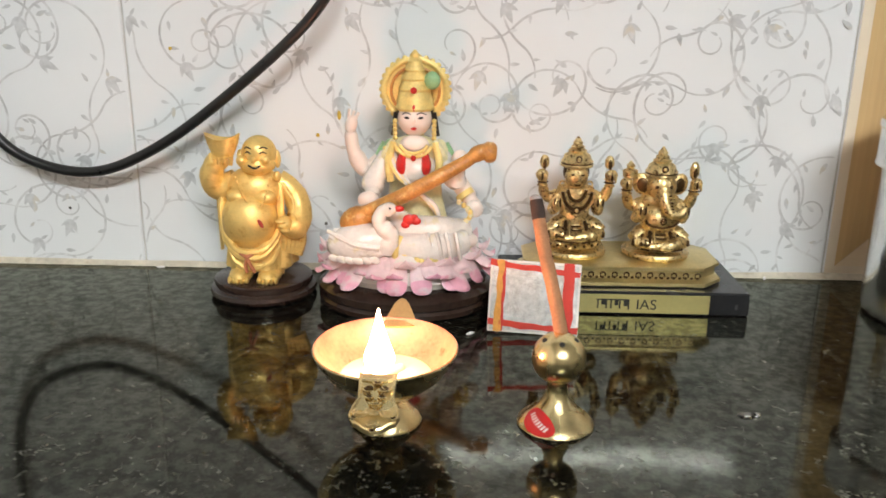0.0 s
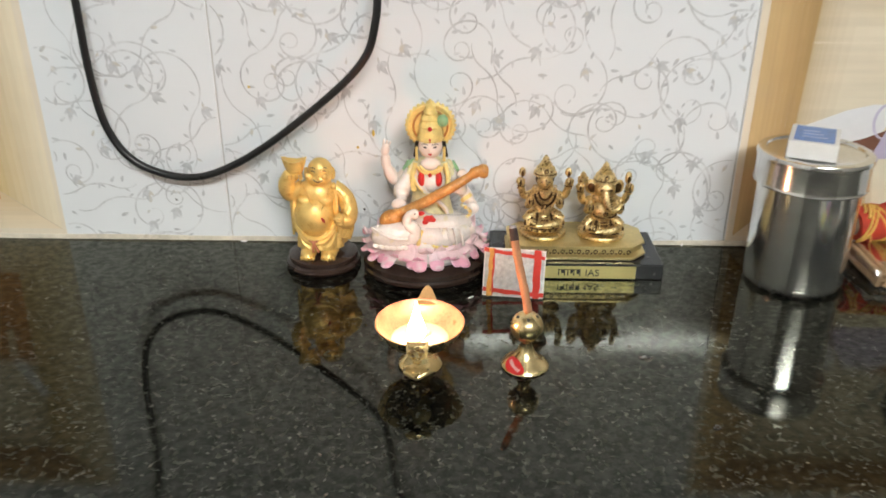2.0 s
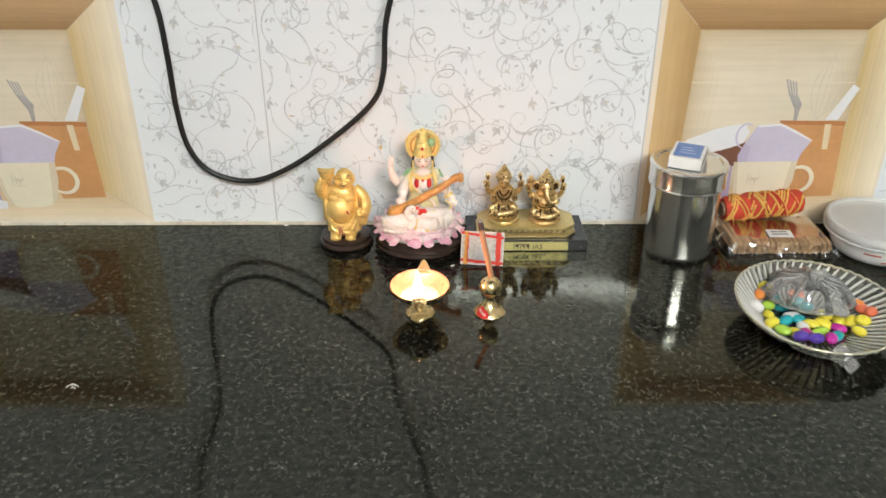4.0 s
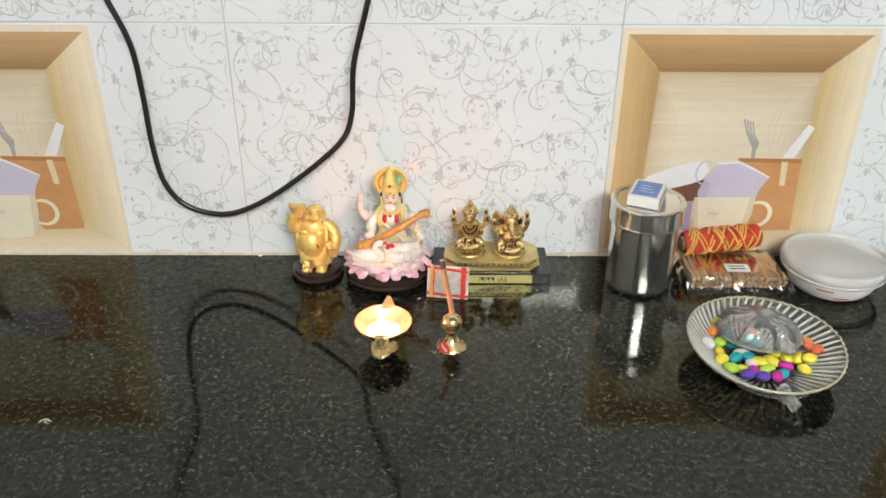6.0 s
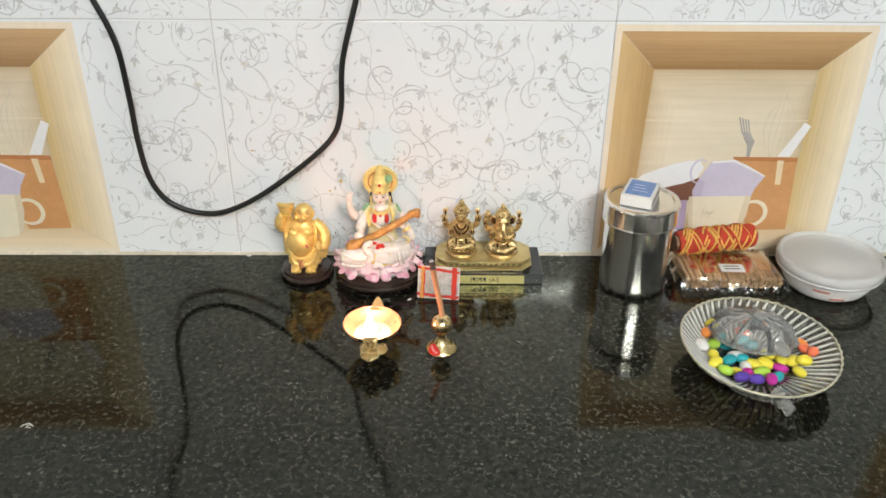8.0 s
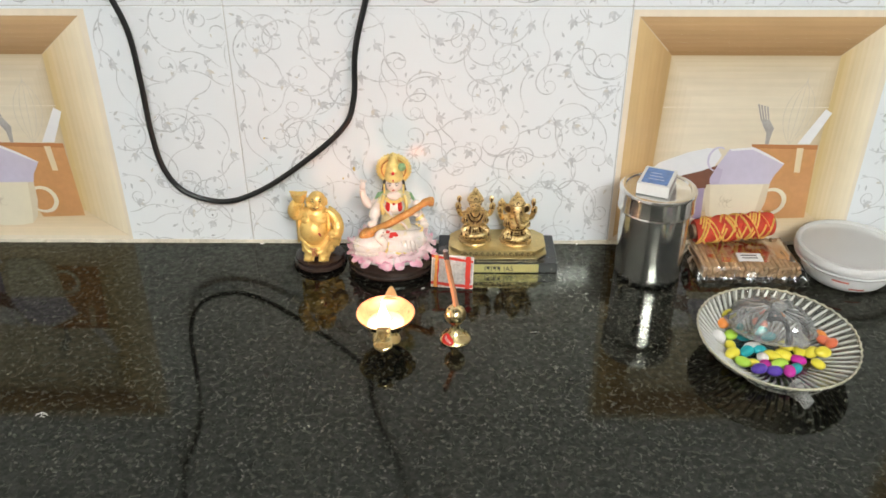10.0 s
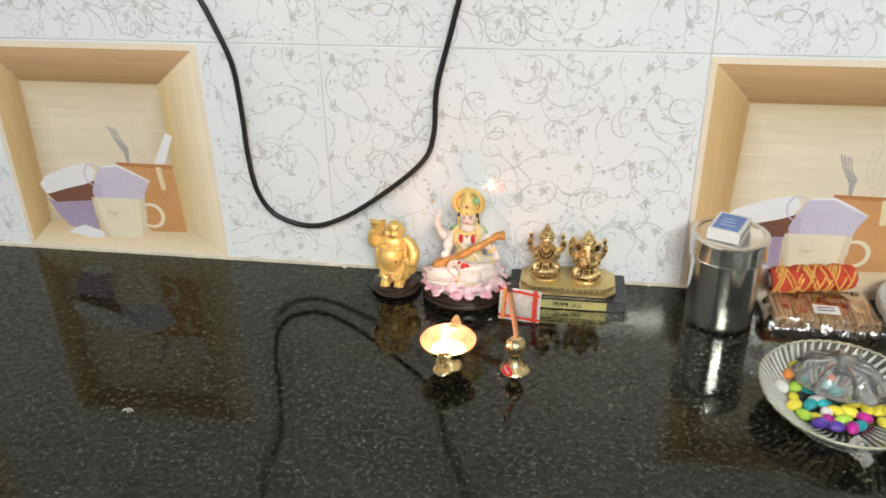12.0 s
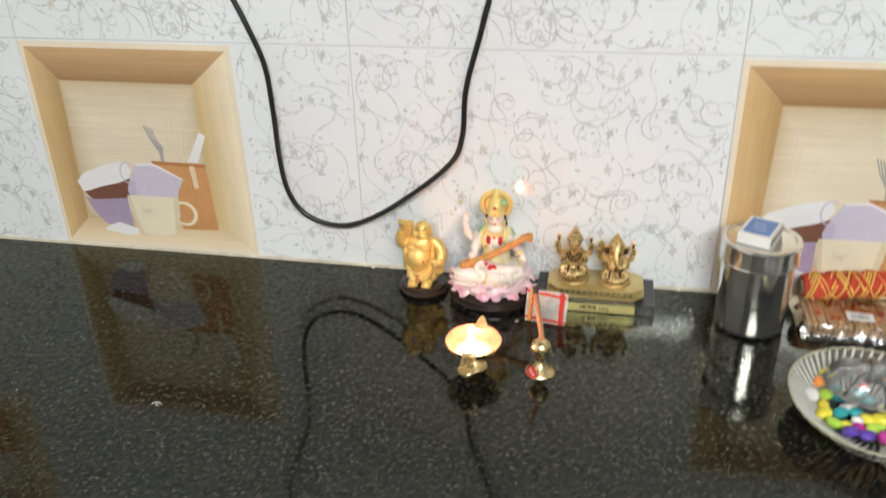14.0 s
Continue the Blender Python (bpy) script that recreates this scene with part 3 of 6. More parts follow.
    put("mug_shade_print", [[(0.113, 0.084), (0.118, 0.084), (0.123, 0.045), (0.130, 0.0255), (0.125, 0.028), (0.118, 0.045)], [(0.183, 0.0848), (0.1905, 0.085), (0.1895, 0.060), (0.184, 0.038), (0.176, 0.028), (0.179, 0.045)]], P_MUGS, -9.4 * e)
    s = Shape()
    ribbon(s, arc((0.196, 0.061), (0.0165, 0.0165), 118, -125, 28), 0.0056, -9.2 * e, 0, 0.3)
    part("mug_handle_print", s, P_MUG, tile, smooth=False)
    s = Shape()
    for i in range(5):
        ribbon(s, arc((0.138 + 0.0045 * (i % 3), 0.058 + 0.007 * (i // 3)), 0.005, 40 * i, 40 * i + 230, 12), 0.0008, -10 * e, 0, 0.3)
    part("mug_mark_print", s, P_MUGD, tile, smooth=False)


NICHES = {(-1, 0), (1, 0), (-2, 1), (2, 1)}
for row in range(0, 6):
    for col in range(-4, 5):
        x = X0 + TW * col
        if x < WEST - 0.01 or x > 1.9:
            continue
        t = new("tile", TILE_MESH)
        t.parent, t.location = wall, (x, 0, row * TH)
        if (col, row) in NICHES:
            niche_picture(t)
            v = new("vine_print", STRIP_MESH)
            v.parent = t
        elif row < 3:
            v = new("vine_print", VINE_MESH)
            v.parent = t

# the uneven grout line between the tiles and the counter
s = Shape()
rows = []
for i in range(241):
    x = WEST + (1.9 - WEST) * i / 240
    h, d = 0.0034 + 0.0009 * noise.noise((x * 21, 0.3, 0)), 0.0024 + 0.0011 * noise.noise((x * 33, 4.1, 0))
    rows.append([(x, 0.001, 0.0002), (x, -d - 0.0012, 0.0002), (x, -d, h * 0.45), (x, -d * 0.35, h), (x, 0.001, h)])
s.grid(rows, 0)
tagged(part("trim", s, CAULK), "narrow cream grout line along the foot of the tiles", "grout line", kind="structure")

# the tube light high on the opposite side of the kitchen
lamp = thing("tube_light", (0.555, -2.55, 1.665), "white fluorescent tube light on its batten", "tube light")
part("batten", Shape().box((-0.62, -0.05, -0.03), (0.62, -0.02, 0.03), bevel=0.004), WHITE_METAL, lamp)
part("tube", Shape().tube([(-0.6, 0, 0), (0.6, 0, 0)], 0.016, seg=16), TUBE_GLOW, lamp)
for x in (-0.606, 0.606):
    part("end_cap", Shape().box((x - 0.006, -0.02, -0.018), (x + 0.006, 0.018, 0.018), bevel=0.002), WHITE_METAL, lamp)

# ---------------------------------------------------------------- the hanging cable
pts = spline([(-0.36, -0.003, 0.62), (-0.345, -0.012, 0.47), (-0.330, -0.016, 0.385), (-0.307, -0.018, 0.330), (-0.289, -0.018, 0.278), (-0.285, -0.018, 0.220), (-0.284, -0.018, 0.158), (-0.277, -0.018, 0.110),
              (-0.255, -0.018, 0.079), (-0.212, -0.018, 0.067), (-0.169, -0.021, 0.081), (-0.117, -0.026, 0.116), (-0.060, -0.030, 0.166), (-0.044, -0.030, 0.203),
              (-0.039, -0.028, 0.261), (-0.020, -0.024, 0.333), (-0.001, -0.018, 0.42), (0.018, -0.003, 0.62)], 8)
cable = part("power_cable", Shape().tube(pts, 0.0033, seg=12), RUBBER)
tagged(cable, "black rubber-sheathed power cable hanging in a loop on the tiled wall", "cable")


# ---------------------------------------------------------------- gold figurine
def gold_figurine(at):
    s = Shape()
    s.lathe((0, 0, 0), [(0.0345, 0), (0.0375, 0.001), (0.0388, 0.0030), (0.0380, 0.0052), (0.0355, 0.0060), (0.0350, 0.0066), (0.0358, 0.0080), (0.0354, 0.0106), (0.0338, 0.0116), (0.001, 0.0117)], 1, squash=0.90)
    for x in (-0.0125, 0.0085):
        s.ball((x, -0.014, 0.0150), (0.0085, 0.011, 0.0045), 0)
        for k in range(5):
            s.ball((x - 0.006 + 0.003 * k, -0.0238 + 0.0011 * abs(k - 2), 0.0135), (0.0018, 0.003, 0.0022), 0, seg=8, rings=6)
        s.tube([(x, -0.008, 0.014), (x, -0.006, 0.028)], [0.009, 0.0105], 0)
    s.ball((0, 0.002, 0.030), (0.0235, 0.0165, 0.017), 0)
    s.lathe((-0.001, 0.002, 0), [(0.0225, 0.0172), (0.0255, 0.0190), (0.0240, 0.030), (0.0215, 0.042), (0.015, 0.052)], 0, seg=54, squash=0.86,
            wobble=lambda b: 1 + 0.06 * math.sin(9 * b))
    s.ball((-0.005, -0.0085, 0.0475), (0.0205, 0.0165, 0.0185), 0, seg=28, rings=15)
    s.ball((-0.002, -0.003, 0.0650), (0.0215, 0.0135, 0.0140), 0, seg=24, rings=13)
    for x in (-0.012, 0.007):
        s.ball((x, -0.0125, 0.0625), (0.0085, 0.0055, 0.005), 0)
    s.ball((0.0, -0.004, 0.0775), (0.0105, 0.0095, 0.006), 0)
    s.ball((0.003, -0.0065, 0.0870), (0.0124, 0.0105, 0.0108), 0, seg=24, rings=13)
    s.ball((0.0025, -0.009, 0.0812), (0.0128, 0.0092, 0.0062), 0, seg=20)
    for x, k in ((-0.0062, -1), (0.0098, 1)):
        s.ball((x - 0.001, -0.0150, 0.0842), (0.0038, 0.0032, 0.0032), 0, seg=10)
        s.ball((x + 0.0052 * k, -0.0035, 0.0835), (0.0026, 0.0030, 0.0055), 0, seg=10)
    s.ball((0.0018, -0.0172, 0.0848), (0.0019, 0.0022, 0.0019), 0, seg=10)
    # raised arm with the ingot
    s.tube(spline([(-0.016, -0.002, 0.069), (-0.0265, -0.003, 0.0655), (-0.0315, -0.006, 0.0710), (-0.0285, -0.008, 0.0800), (-0.021, -0.0085, 0.0840)], 4),
           [0.008] * 6 + [0.0085] * 5 + [0.0075] * 3 + [0.006, 0.0055, 0.005], 0, seg=14)
    for k in range(4):
        s.tube([(-0.0275 + 0.004 * k, -0.0135, 0.0815), (-0.0265 + 0.004 * k, -0.0145, 0.0855)], 0.0017, 0, seg=8)
    rows = []
    for z, rx, ry in ((0.0845, 0.0066, 0.0045), (0.0885, 0.0086, 0.0058), (0.0930, 0.0108, 0.0066), (0.0958, 0.0126, 0.0070), (0.0955, 0.0110, 0.0056), (0.0935, 0.0050, 0.0032)):
        rows.append([(-0.0215 + rx * math.cos(b), -0.009 + ry * math.sin(b), z + 0.0034 * (abs(math.cos(b)) ** 2 if z > 0.0950 else 0)) for b in (2 * math.pi * j / 24 for j in range(24))])
    s.grid(rows, 0)
    # lowered arm with its sleeve
    s.tube(spline([(0.015, -0.001, 0.0695), (0.0245, -0.002, 0.0635), (0.0300, -0.005, 0.0525), (0.0275, -0.011, 0.0450), (0.0205, -0.0155, 0.0455)], 4),
           [0.0075] * 5 + [0.0085] * 4 + [0.009] * 4 + [0.0075, 0.0065, 0.0055, 0.005], 0, seg=14)
    s.ball((0.0215, -0.0165, 0.0468), (0.0058, 0.0050, 0.0055), 0)
    for k in range(3):
        s.ball((0.0195 + 0.0016 * k, -0.0205, 0.0495 - 0.0026 * k), (0.0040, 0.0020, 0.0016), 0, seg=8)
    for k in range(5):
        s.tube(spline([(0.0290 - 0.003 * k, -0.006 - 0.0012 * k, 0.046), (0.0305 - 0.003 * k, -0.005 - 0.0012 * k, 0.036), (0.0270 - 0.0025 * k, -0.005 - 0.001 * k, 0.026 + 0.0008 * k)], 4), 0.0036 - 0.0003 * k, 0, seg=8)
        s.tube(spline([(-0.0285 + 0.0022 * k, -0.001 - 0.001 * k, 0.066), (-0.0275 + 0.002 * k, -0.002 - 0.001 * k, 0.048), (-0.0280 + 0.0022 * k, -0.001 - 0.001 * k, 0.032 - 0.001 * k)], 4), 0.0027, 0, seg=8)
    # open robe, belt and hem folds
    for k, (dx, dz) in enumerate(((0, 0), (0.0015, -0.0035))):
        s.tube(spline([(-0.0235 + dx, -0.004, 0.070 + dz), (-0.0255 + dx, -0.0095, 0.056 + dz), (-0.0235, -0.0125, 0.043 + dz), (-0.014, -0.0195, 0.0330 + dz), (-0.004, -0.0225, 0.0312 + dz),
                       (0.008, -0.0195, 0.0330 + dz), (0.0165, -0.0120, 0.044 + dz), (0.0180 - dx, -0.0095, 0.058 + dz), (0.0165 - dx, -0.0060, 0.072 + dz)], 6), 0.0021, 0, seg=8)
    for k in range(4):
        s.tube(spline([(-0.021 + 0.003 * k, -0.0135, 0.034 - 0.001 * k), (-0.015 + 0.003 * k, -0.0175, 0.024 - 0.0006 * k), (-0.002, -0.0190, 0.0200 + 0.0018 * k), (0.011 - 0.003 * k, -0.0175, 0.024 - 0.0006 * k),
                       (0.017 - 0.003 * k, -0.0135, 0.034 - 0.001 * k)], 5), 0.0017, 0, seg=8)
    # beads and painted marks
    for k in range(26):
        t = k / 25
        x = -0.012 + 0.0255 * t
        z = 0.0745 - 0.0195 * math.sin(math.pi * min(1, t * 1.05)) ** 0.8 * (0.55 + 0.75 * t)
        s.ball((x, -0.0165 - 0.0035 * math.sin(math.pi * t), z), 0.0010, 0, seg=8, rings=5)
    s.ball((0.0065, -0.0242, 0.0490), (0.0014, 0.0008, 0.0030), 2, rot=(0, -35, 0), seg=8)
    s.tube([(-0.0095, -0.0220, 0.0305), (-0.0045, -0.0245, 0.0285), (0.0005, -0.0220, 0.0310)], 0.0015, 3, seg=8)
    for dx in (-0.0015, 0.002):
        s.tube(spline([(-0.0045, -0.0240, 0.0290), (-0.0045 + dx, -0.0235, 0.0235), (-0.0035 + dx * 1.6, -0.0220, 0.0190)], 4), 0.0014, 3, seg=8)
    s.ball((0.0160, -0.0100, 0.0745), 0.0030, 0, seg=10)
    # eyes and mouth of the laughing face
    for k in (-1, 1):
        s.tube(spline([(0.0030 + 0.0030 * k, -0.0168, 0.0885), (0.0030 + 0.0052 * k, -0.0160, 0.0894), (0.0030 + 0.0074 * k, -0.0142, 0.0884)], 4), 0.00045, 4, seg=5)
        s.tube(spline([(0.0030 + 0.0028 * k, -0.0166, 0.0912), (0.0030 + 0.0054 * k, -0.0156, 0.0922), (0.0030 + 0.0078 * k, -0.0132, 0.0910)], 4), 0.00040, 4, seg=5)
    s.tube(spline([(-0.0020, -0.0172, 0.0818), (0.0026, -0.0186, 0.0804), (0.0070, -0.0172, 0.0818)], 5), 0.0006, 4, seg=6)
    # heavy sleeve and skirt folds
    for k in range(7):
        x = -0.022 + 0.0066 * k
        s.tube(spline([(x * 0.86, -0.0155 + 0.00022 * (k - 3) ** 2 * 4, 0.0345 - 0.0012 * (3 - abs(k - 3))), (x * 0.98, -0.0172 + 0.00024 * (k - 3) ** 2 * 4, 0.0270), (x * 1.04, -0.0158 + 0.00026 * (k - 3) ** 2 * 4, 0.0185)], 4), [0.0010, 0.0013, 0.0016, 0.0018, 0.0019, 0.0019, 0.0018, 0.0015, 0.0010], 0, seg=7)
    for k in range(4):
        s.tube(spline([(0.0190 + 0.0028 * k, -0.0085 + 0.002 * k, 0.0700 - 0.003 * k), (0.0265 + 0.0016 * k, -0.0110 + 0.003 * k, 0.0600 - 0.004 * k), (0.0265 + 0.0010 * k, -0.0135 + 0.0035 * k, 0.0505 - 0.005 * k)], 4), 0.0013, 0, seg=7)
        s.tube(spline([(-0.0235 - 0.002 * k, -0.0085 + 0.002 * k, 0.0640), (-0.0265 - 0.001 * k, -0.0080 + 0.002 * k, 0.0500), (-0.0255 - 0.0012 * k, -0.0080 + 0.002 * k, 0.0360 - 0.003 * k)], 4), 0.0013, 0, seg=7)
    s.turn(Matrix.Diagonal((0.83, 0.92, 1.0, 1.0)))
    ob = part("gold_figurine", s, [GOLD, DARKBASE, RED_SMEAR, ORANGE_SASH, HAIR])
    ob.matrix_basis = pose(*at)
    return tagged(ob, "glossy gold figurine of a laughing round-bellied figure on a dark base", "figurine")


gold_figurine((-0.0940, -0.0460, 0))


# ---------------------------------------------------------------- painted seated statue
def painted_statue(at):
    W, K, G, P, B, R, N, V, H, L, Y = range(11)
    s = Shape()
    s.lathe((0, 0, 0), [(0.050, 0), (0.0525, 0.001), (0.0530, 0.004), (0.0515, 0.0055), (0.0530, 0.007), (0.0530, 0.011), (0.050, 0.0135), (0.044, 0.016), (0.001, 0.0165)], B, seg=56, squash=0.86)
    # lotus: lower pink petals, upper pale ones
    s.lathe((0, 0, 0), [(0.042, 0.015), (0.046, 0.020), (0.044, 0.027), (0.030, 0.032), (0.001, 0.033)], W, seg=44, squash=0.84)
    for n, r0, r1, z0, z1, lift, wide, mats, shift in ((24, 0.0430, 0.0545, 0.0300, 0.0165, 0.0024, 0.0074, (L, P, P), 0.0), (22, 0.0410, 0.0540, 0.0350, 0.0245, 0.0040, 0.0078, (L, L, P), 0.5),
                                                       (19, 0.0380, 0.0495, 0.0375, 0.0315, 0.0050, 0.0078, (W, L, L), 0.2)):
        for k in range(n):
            b = 2 * math.pi * (k + shift) / n + 0.10 * math.sin(k * 2.3)
            grow = 1 + 0.06 * math.sin(k * 3.7 + n)
            rows = []
            for i in range(10):
                t = i / 9
                r = r0 + (r1 * grow - r0) * (0.55 * t + 0.45 * math.sin(0.5 * math.pi * t))
                z = z0 + (z1 - z0) * t - 0.0030 * math.sin(math.pi * t) + lift * t ** 3
                w = wide * (0.72 + 0.55 * t - 0.20 * t * t) * max(0.02, 1 - t ** 2.3) ** 0.72
                ring = []
                for j in range(12):
                    a = 2 * math.pi * j / 12
                    u, v = w * math.cos(a), 0.0013 * math.sin(a) + 22.0 * (w * math.cos(a)) ** 2 * (0.3 + 0.7 * t) - 0.0010 * math.cos(a) ** 2
                    ring.append((r * math.cos(b) - u * math.sin(b), (r * math.sin(b) + u * math.cos(b)) * 0.86, max(0.0155, z + v)))
                rows.append(ring)
            s.grid(rows[:4], mats[0])
            s.grid(rows[3:7], mats[1])
            s.grid(rows[6:], mats[2])
    # folded legs and skirt
    s.ball((0.004, 0.000, 0.040), (0.036, 0.026, 0.0115), W, seg=28, rings=13)
    s.tube(spline([(-0.022, -0.012, 0.044), (-0.004, -0.024, 0.0400), (0.018, -0.026, 0.0395), (0.034, -0.016, 0.0410)], 6), [0.009] * 6 + [0.0095] * 7 + [0.0085] * 5 + [0.0075], W, seg=14)
    s.tube(spline([(0.034, -0.010, 0.044), (0.020, -0.020, 0.0480), (0.004, -0.021, 0.0490), (-0.008, -0.016, 0.0530)], 6), [0.008] * 19, W, seg=14)
    for k in range(4):
        x = 0.016 + 0.0052 * k
        s.tube(spline([(x - 0.002, -0.0300, 0.0490), (x, -0.0345, 0.0420), (x + 0.001, -0.0320, 0.0345)], 4), 0.0012, W, seg=6)
    for k in range(15):
        t = k / 14
        s.ball((-0.002 + 0.036 * t, -0.0345 + 0.010 * (t - 0.35) ** 2 * 4, 0.0335 + 0.0009 * math.sin(k * 1.9)), (0.0022, 0.0018, 0.0021), G, seg=8, rings=6)
    s.tube(spline([(-0.004, -0.034, 0.034), (-0.0035, -0.034, 0.041), (-0.001, -0.031, 0.047)], 4), 0.0019, G, seg=8)
    s.ball((0.037, -0.014, 0.0405), (0.0055, 0.006, 0.0045), K)
    for k in range(11):
        t = k / 10
        s.ball((0.002 + 0.034 * t, -0.0335 + 0.030 * t * t * 0.45, 0.0370 + 0.0012 * math.sin(k * 2.7)), (0.0026, 0.0016, 0.0016), G, seg=8, rings=5)
    for k in range(9):
        t = k / 8
        s.ball((0.030 + 0.008 * math.sin(3 * t), -0.0120 - 0.006 * t, 0.0480 + 0.016 * t), (0.0016, 0.0014, 0.0018), G if k % 2 else Y, seg=8, rings=5)
    # torso, shoulders, shawl
    s.lathe((0.005, 0.003, 0), [(0.021, 0.042), (0.0185, 0.052), (0.0160, 0.062), (0.0150, 0.074), (0.0160, 0.084), (0.0158, 0.091), (0.0110, 0.0965), (0.0052, 0.0985), (0.0050, 0.104)], Y, seg=32, squash=0.68)
    s.ball((0.005, -0.0040, 0.0800), (0.0140, 0.0100, 0.0100), W, seg=24)
    for k in range(6):
        t = k / 5
        s.tube(spline([(-0.012 + 0.005 * t, -0.0060, 0.0930 - 0.003 * t), (-0.004 + 0.006 * t, -0.0145, 0.0780 - 0.004 * t), (0.012 + 0.006 * t, -0.0140, 0.0640 - 0.004 * t), (0.020, -0.0120, 0.0540 - 0.002 * k)], 5), 0.0013, W if k % 3 else G, seg=6)
    for k in (-1, 1):
        s.tube(spline([(0.005 + 0.012 * k, -0.0060, 0.0955), (0.005 + 0.0145 * k, -0.0105, 0.0850), (0.005 + 0.0130 * k, -0.0125, 0.0740)], 5), [0.0022] * 11, G, seg=8)
    s.ball((0.005, -0.0055, 0.0945), (0.0085, 0.0055, 0.0055), K)
    for k in (-1, 1):
        x = 0.005 + 0.0148 * k
        s.ball((x - 0.001 * k, 0.002, 0.0880), (0.0060, 0.0074, 0.0086), N if k < 0 else Y)
        s.tube(spline([(x - 0.004 * k, -0.004, 0.0955), (x + 0.001 * k, -0.006, 0.0885), (x + 0.0035 * k, -0.002, 0.0790)], 5), [0.0034] * 11, Y, seg=8)
        s.tube(spline([(x + 0.002 * k, 0.003, 0.0935), (x + 0.0062 * k, 0.003, 0.0850), (x + 0.0070 * k, 0.003, 0.0740)], 5), [0.0030] * 11, N, seg=8)
        s.tube(spline([(x - 0.0085 * k, -0.0095, 0.0905), (x - 0.0075 * k, -0.0125, 0.0845), (x - 0.0080 * k, -0.0130, 0.0785)], 4), [0.0018, 0.0021, 0.0024, 0.0026, 0.0028, 0.0028, 0.0027, 0.0022, 0.0014], R, seg=8)
    for k in range(15):
        a = radians(200 + 140 * k / 14)
        for rr in (0.0078, 0.0105):
            s.ball((0.005 + rr * math.cos(a), -0.0105 + 0.0022 * math.sin(a), 0.0962 + rr * 0.72 * math.sin(a)), 0.00115, G, seg=7, rings=5)
    s.ball((0.005, -0.0140, 0.0880), 0.0016, R, seg=8)
    # arms
    s.tube(spline([(-0.010, 0.004, 0.087), (-0.023, 0.004, 0.0775), (-0.0305, 0.002, 0.0880), (-0.0325, 0.001, 0.1000)], 5), [0.0058] * 5 + [0.0052] * 5 + [0.0040] * 5 + [0.0034], K, seg=12)
    s.ball((-0.0318, 0.000, 0.1045), (0.0036, 0.0026, 0.0056), K, rot=(0, 12, 0))
    for k in range(3):
        s.tube([(-0.0335 + 0.002 * k, 0.000, 0.1075), (-0.0325 + 0.0026 * k, -0.0005, 0.1135 - 0.001 * k)], 0.0009, K, seg=6)
    s.tube(spline([(-0.0100, -0.002, 0.087), (-0.0180, -0.008, 0.0740), (-0.0180, -0.018, 0.0660)], 5), [0.0060] * 5 + [0.0066] * 3 + [0.0045] * 3, W, seg=12)
    s.ball((-0.0200, -0.0205, 0.0650), (0.0062, 0.0045, 0.0050), K)
    s.tube(spline([(0.0200, -0.002, 0.087), (0.0290, -0.006, 0.0740), (0.0300, -0.012, 0.0840)], 5), [0.0058] * 4 + [0.0060] * 3 + [0.0044] * 4, W, seg=12)
    s.ball((0.0315, -0.0135, 0.0875), (0.0050, 0.0042, 0.0058), K)
    s.tube(spline([(0.0220, 0.002, 0.083), (0.0330, 0.001, 0.0680), (0.0405, -0.006, 0.0590)], 5), [0.0062] * 4 + [0.0052] * 4 + [0.004] * 3, K, seg=12)
    s.ball((0.0400, -0.0085, 0.0580), (0.0055, 0.0030, 0.0052), W, rot=(0, 40, 0))
    s.tube([(0.0335, -0.004, 0.0665), (0.0355, -0.005, 0.0640)], 0.0056, G, seg=12)
    # head, hair, crown and halo
    s.ball((0.0050, -0.0015, 0.1088), (0.0098, 0.0098, 0.0100), K, seg=24, rings=13)
    s.ball((0.0050, 0.0045, 0.1105), (0.0112, 0.0085, 0.0120), H, seg=20)
    for k in (-1, 1):
        s.ball((0.0050 + 0.0039 * k, -0.0103, 0.1102), (0.0017, 0.0008, 0.00075), H, rot=(0, -6 * k, 18 * k), seg=10, rings=6)
        s.tube(spline([(0.0050 + 0.0016 * k, -0.0108, 0.1122), (0.0050 + 0.0042 * k, -0.0098, 0.1130), (0.0050 + 0.0068 * k, -0.0078, 0.1118)], 4), 0.00032, H, seg=5)
    s.ball((0.0050, -0.0114, 0.1082), (0.0011, 0.0013, 0.0021), K, seg=10)
    for k in (-1, 1):
        s.tube(spline([(0.005 + 0.0110 * k, 0.000, 0.1120), (0.005 + 0.0120 * k, 0.001, 0.1050), (0.005 + 0.0130 * k, 0.002, 0.0985)], 4), 0.0013, H, seg=8)
        for j in range(5):
            s.ball((0.005 + 0.0112 * k, -0.0035, 0.1075 - 0.0024 * j), 0.0015, G, seg=8, rings=5)
    rows = []
    for i in range(2):
        rows.append([(0.005 + 0.0185 * math.cos(b), 0.0035 + 0.004 * i, 0.1245 + 0.0175 * math.sin(b)) for b in (2 * math.pi * j / 36 for j in range(36))])
    s.grid(rows, G)
    s.tube([(0.005 + 0.0180 * math.cos(b), 0.0030, 0.1245 + 0.0170 * math.sin(b)) for b in (2 * math.pi * j / 40 for j in range(41))], 0.0018, G, seg=8)
    s.tube([(0.005 + 0.0138 * math.cos(b), 0.0022, 0.1240 + 0.0132 * math.sin(b)) for b in (2 * math.pi * j / 40 for j in range(41))], 0.0009, V, seg=8)
    for j in range(30):
        b = 2 * math.pi * j / 30
        s.ball((0.005 + 0.0194 * math.cos(b), 0.0040, 0.1245 + 0.0184 * math.sin(b)), 0.0017, G, seg=7, rings=5)
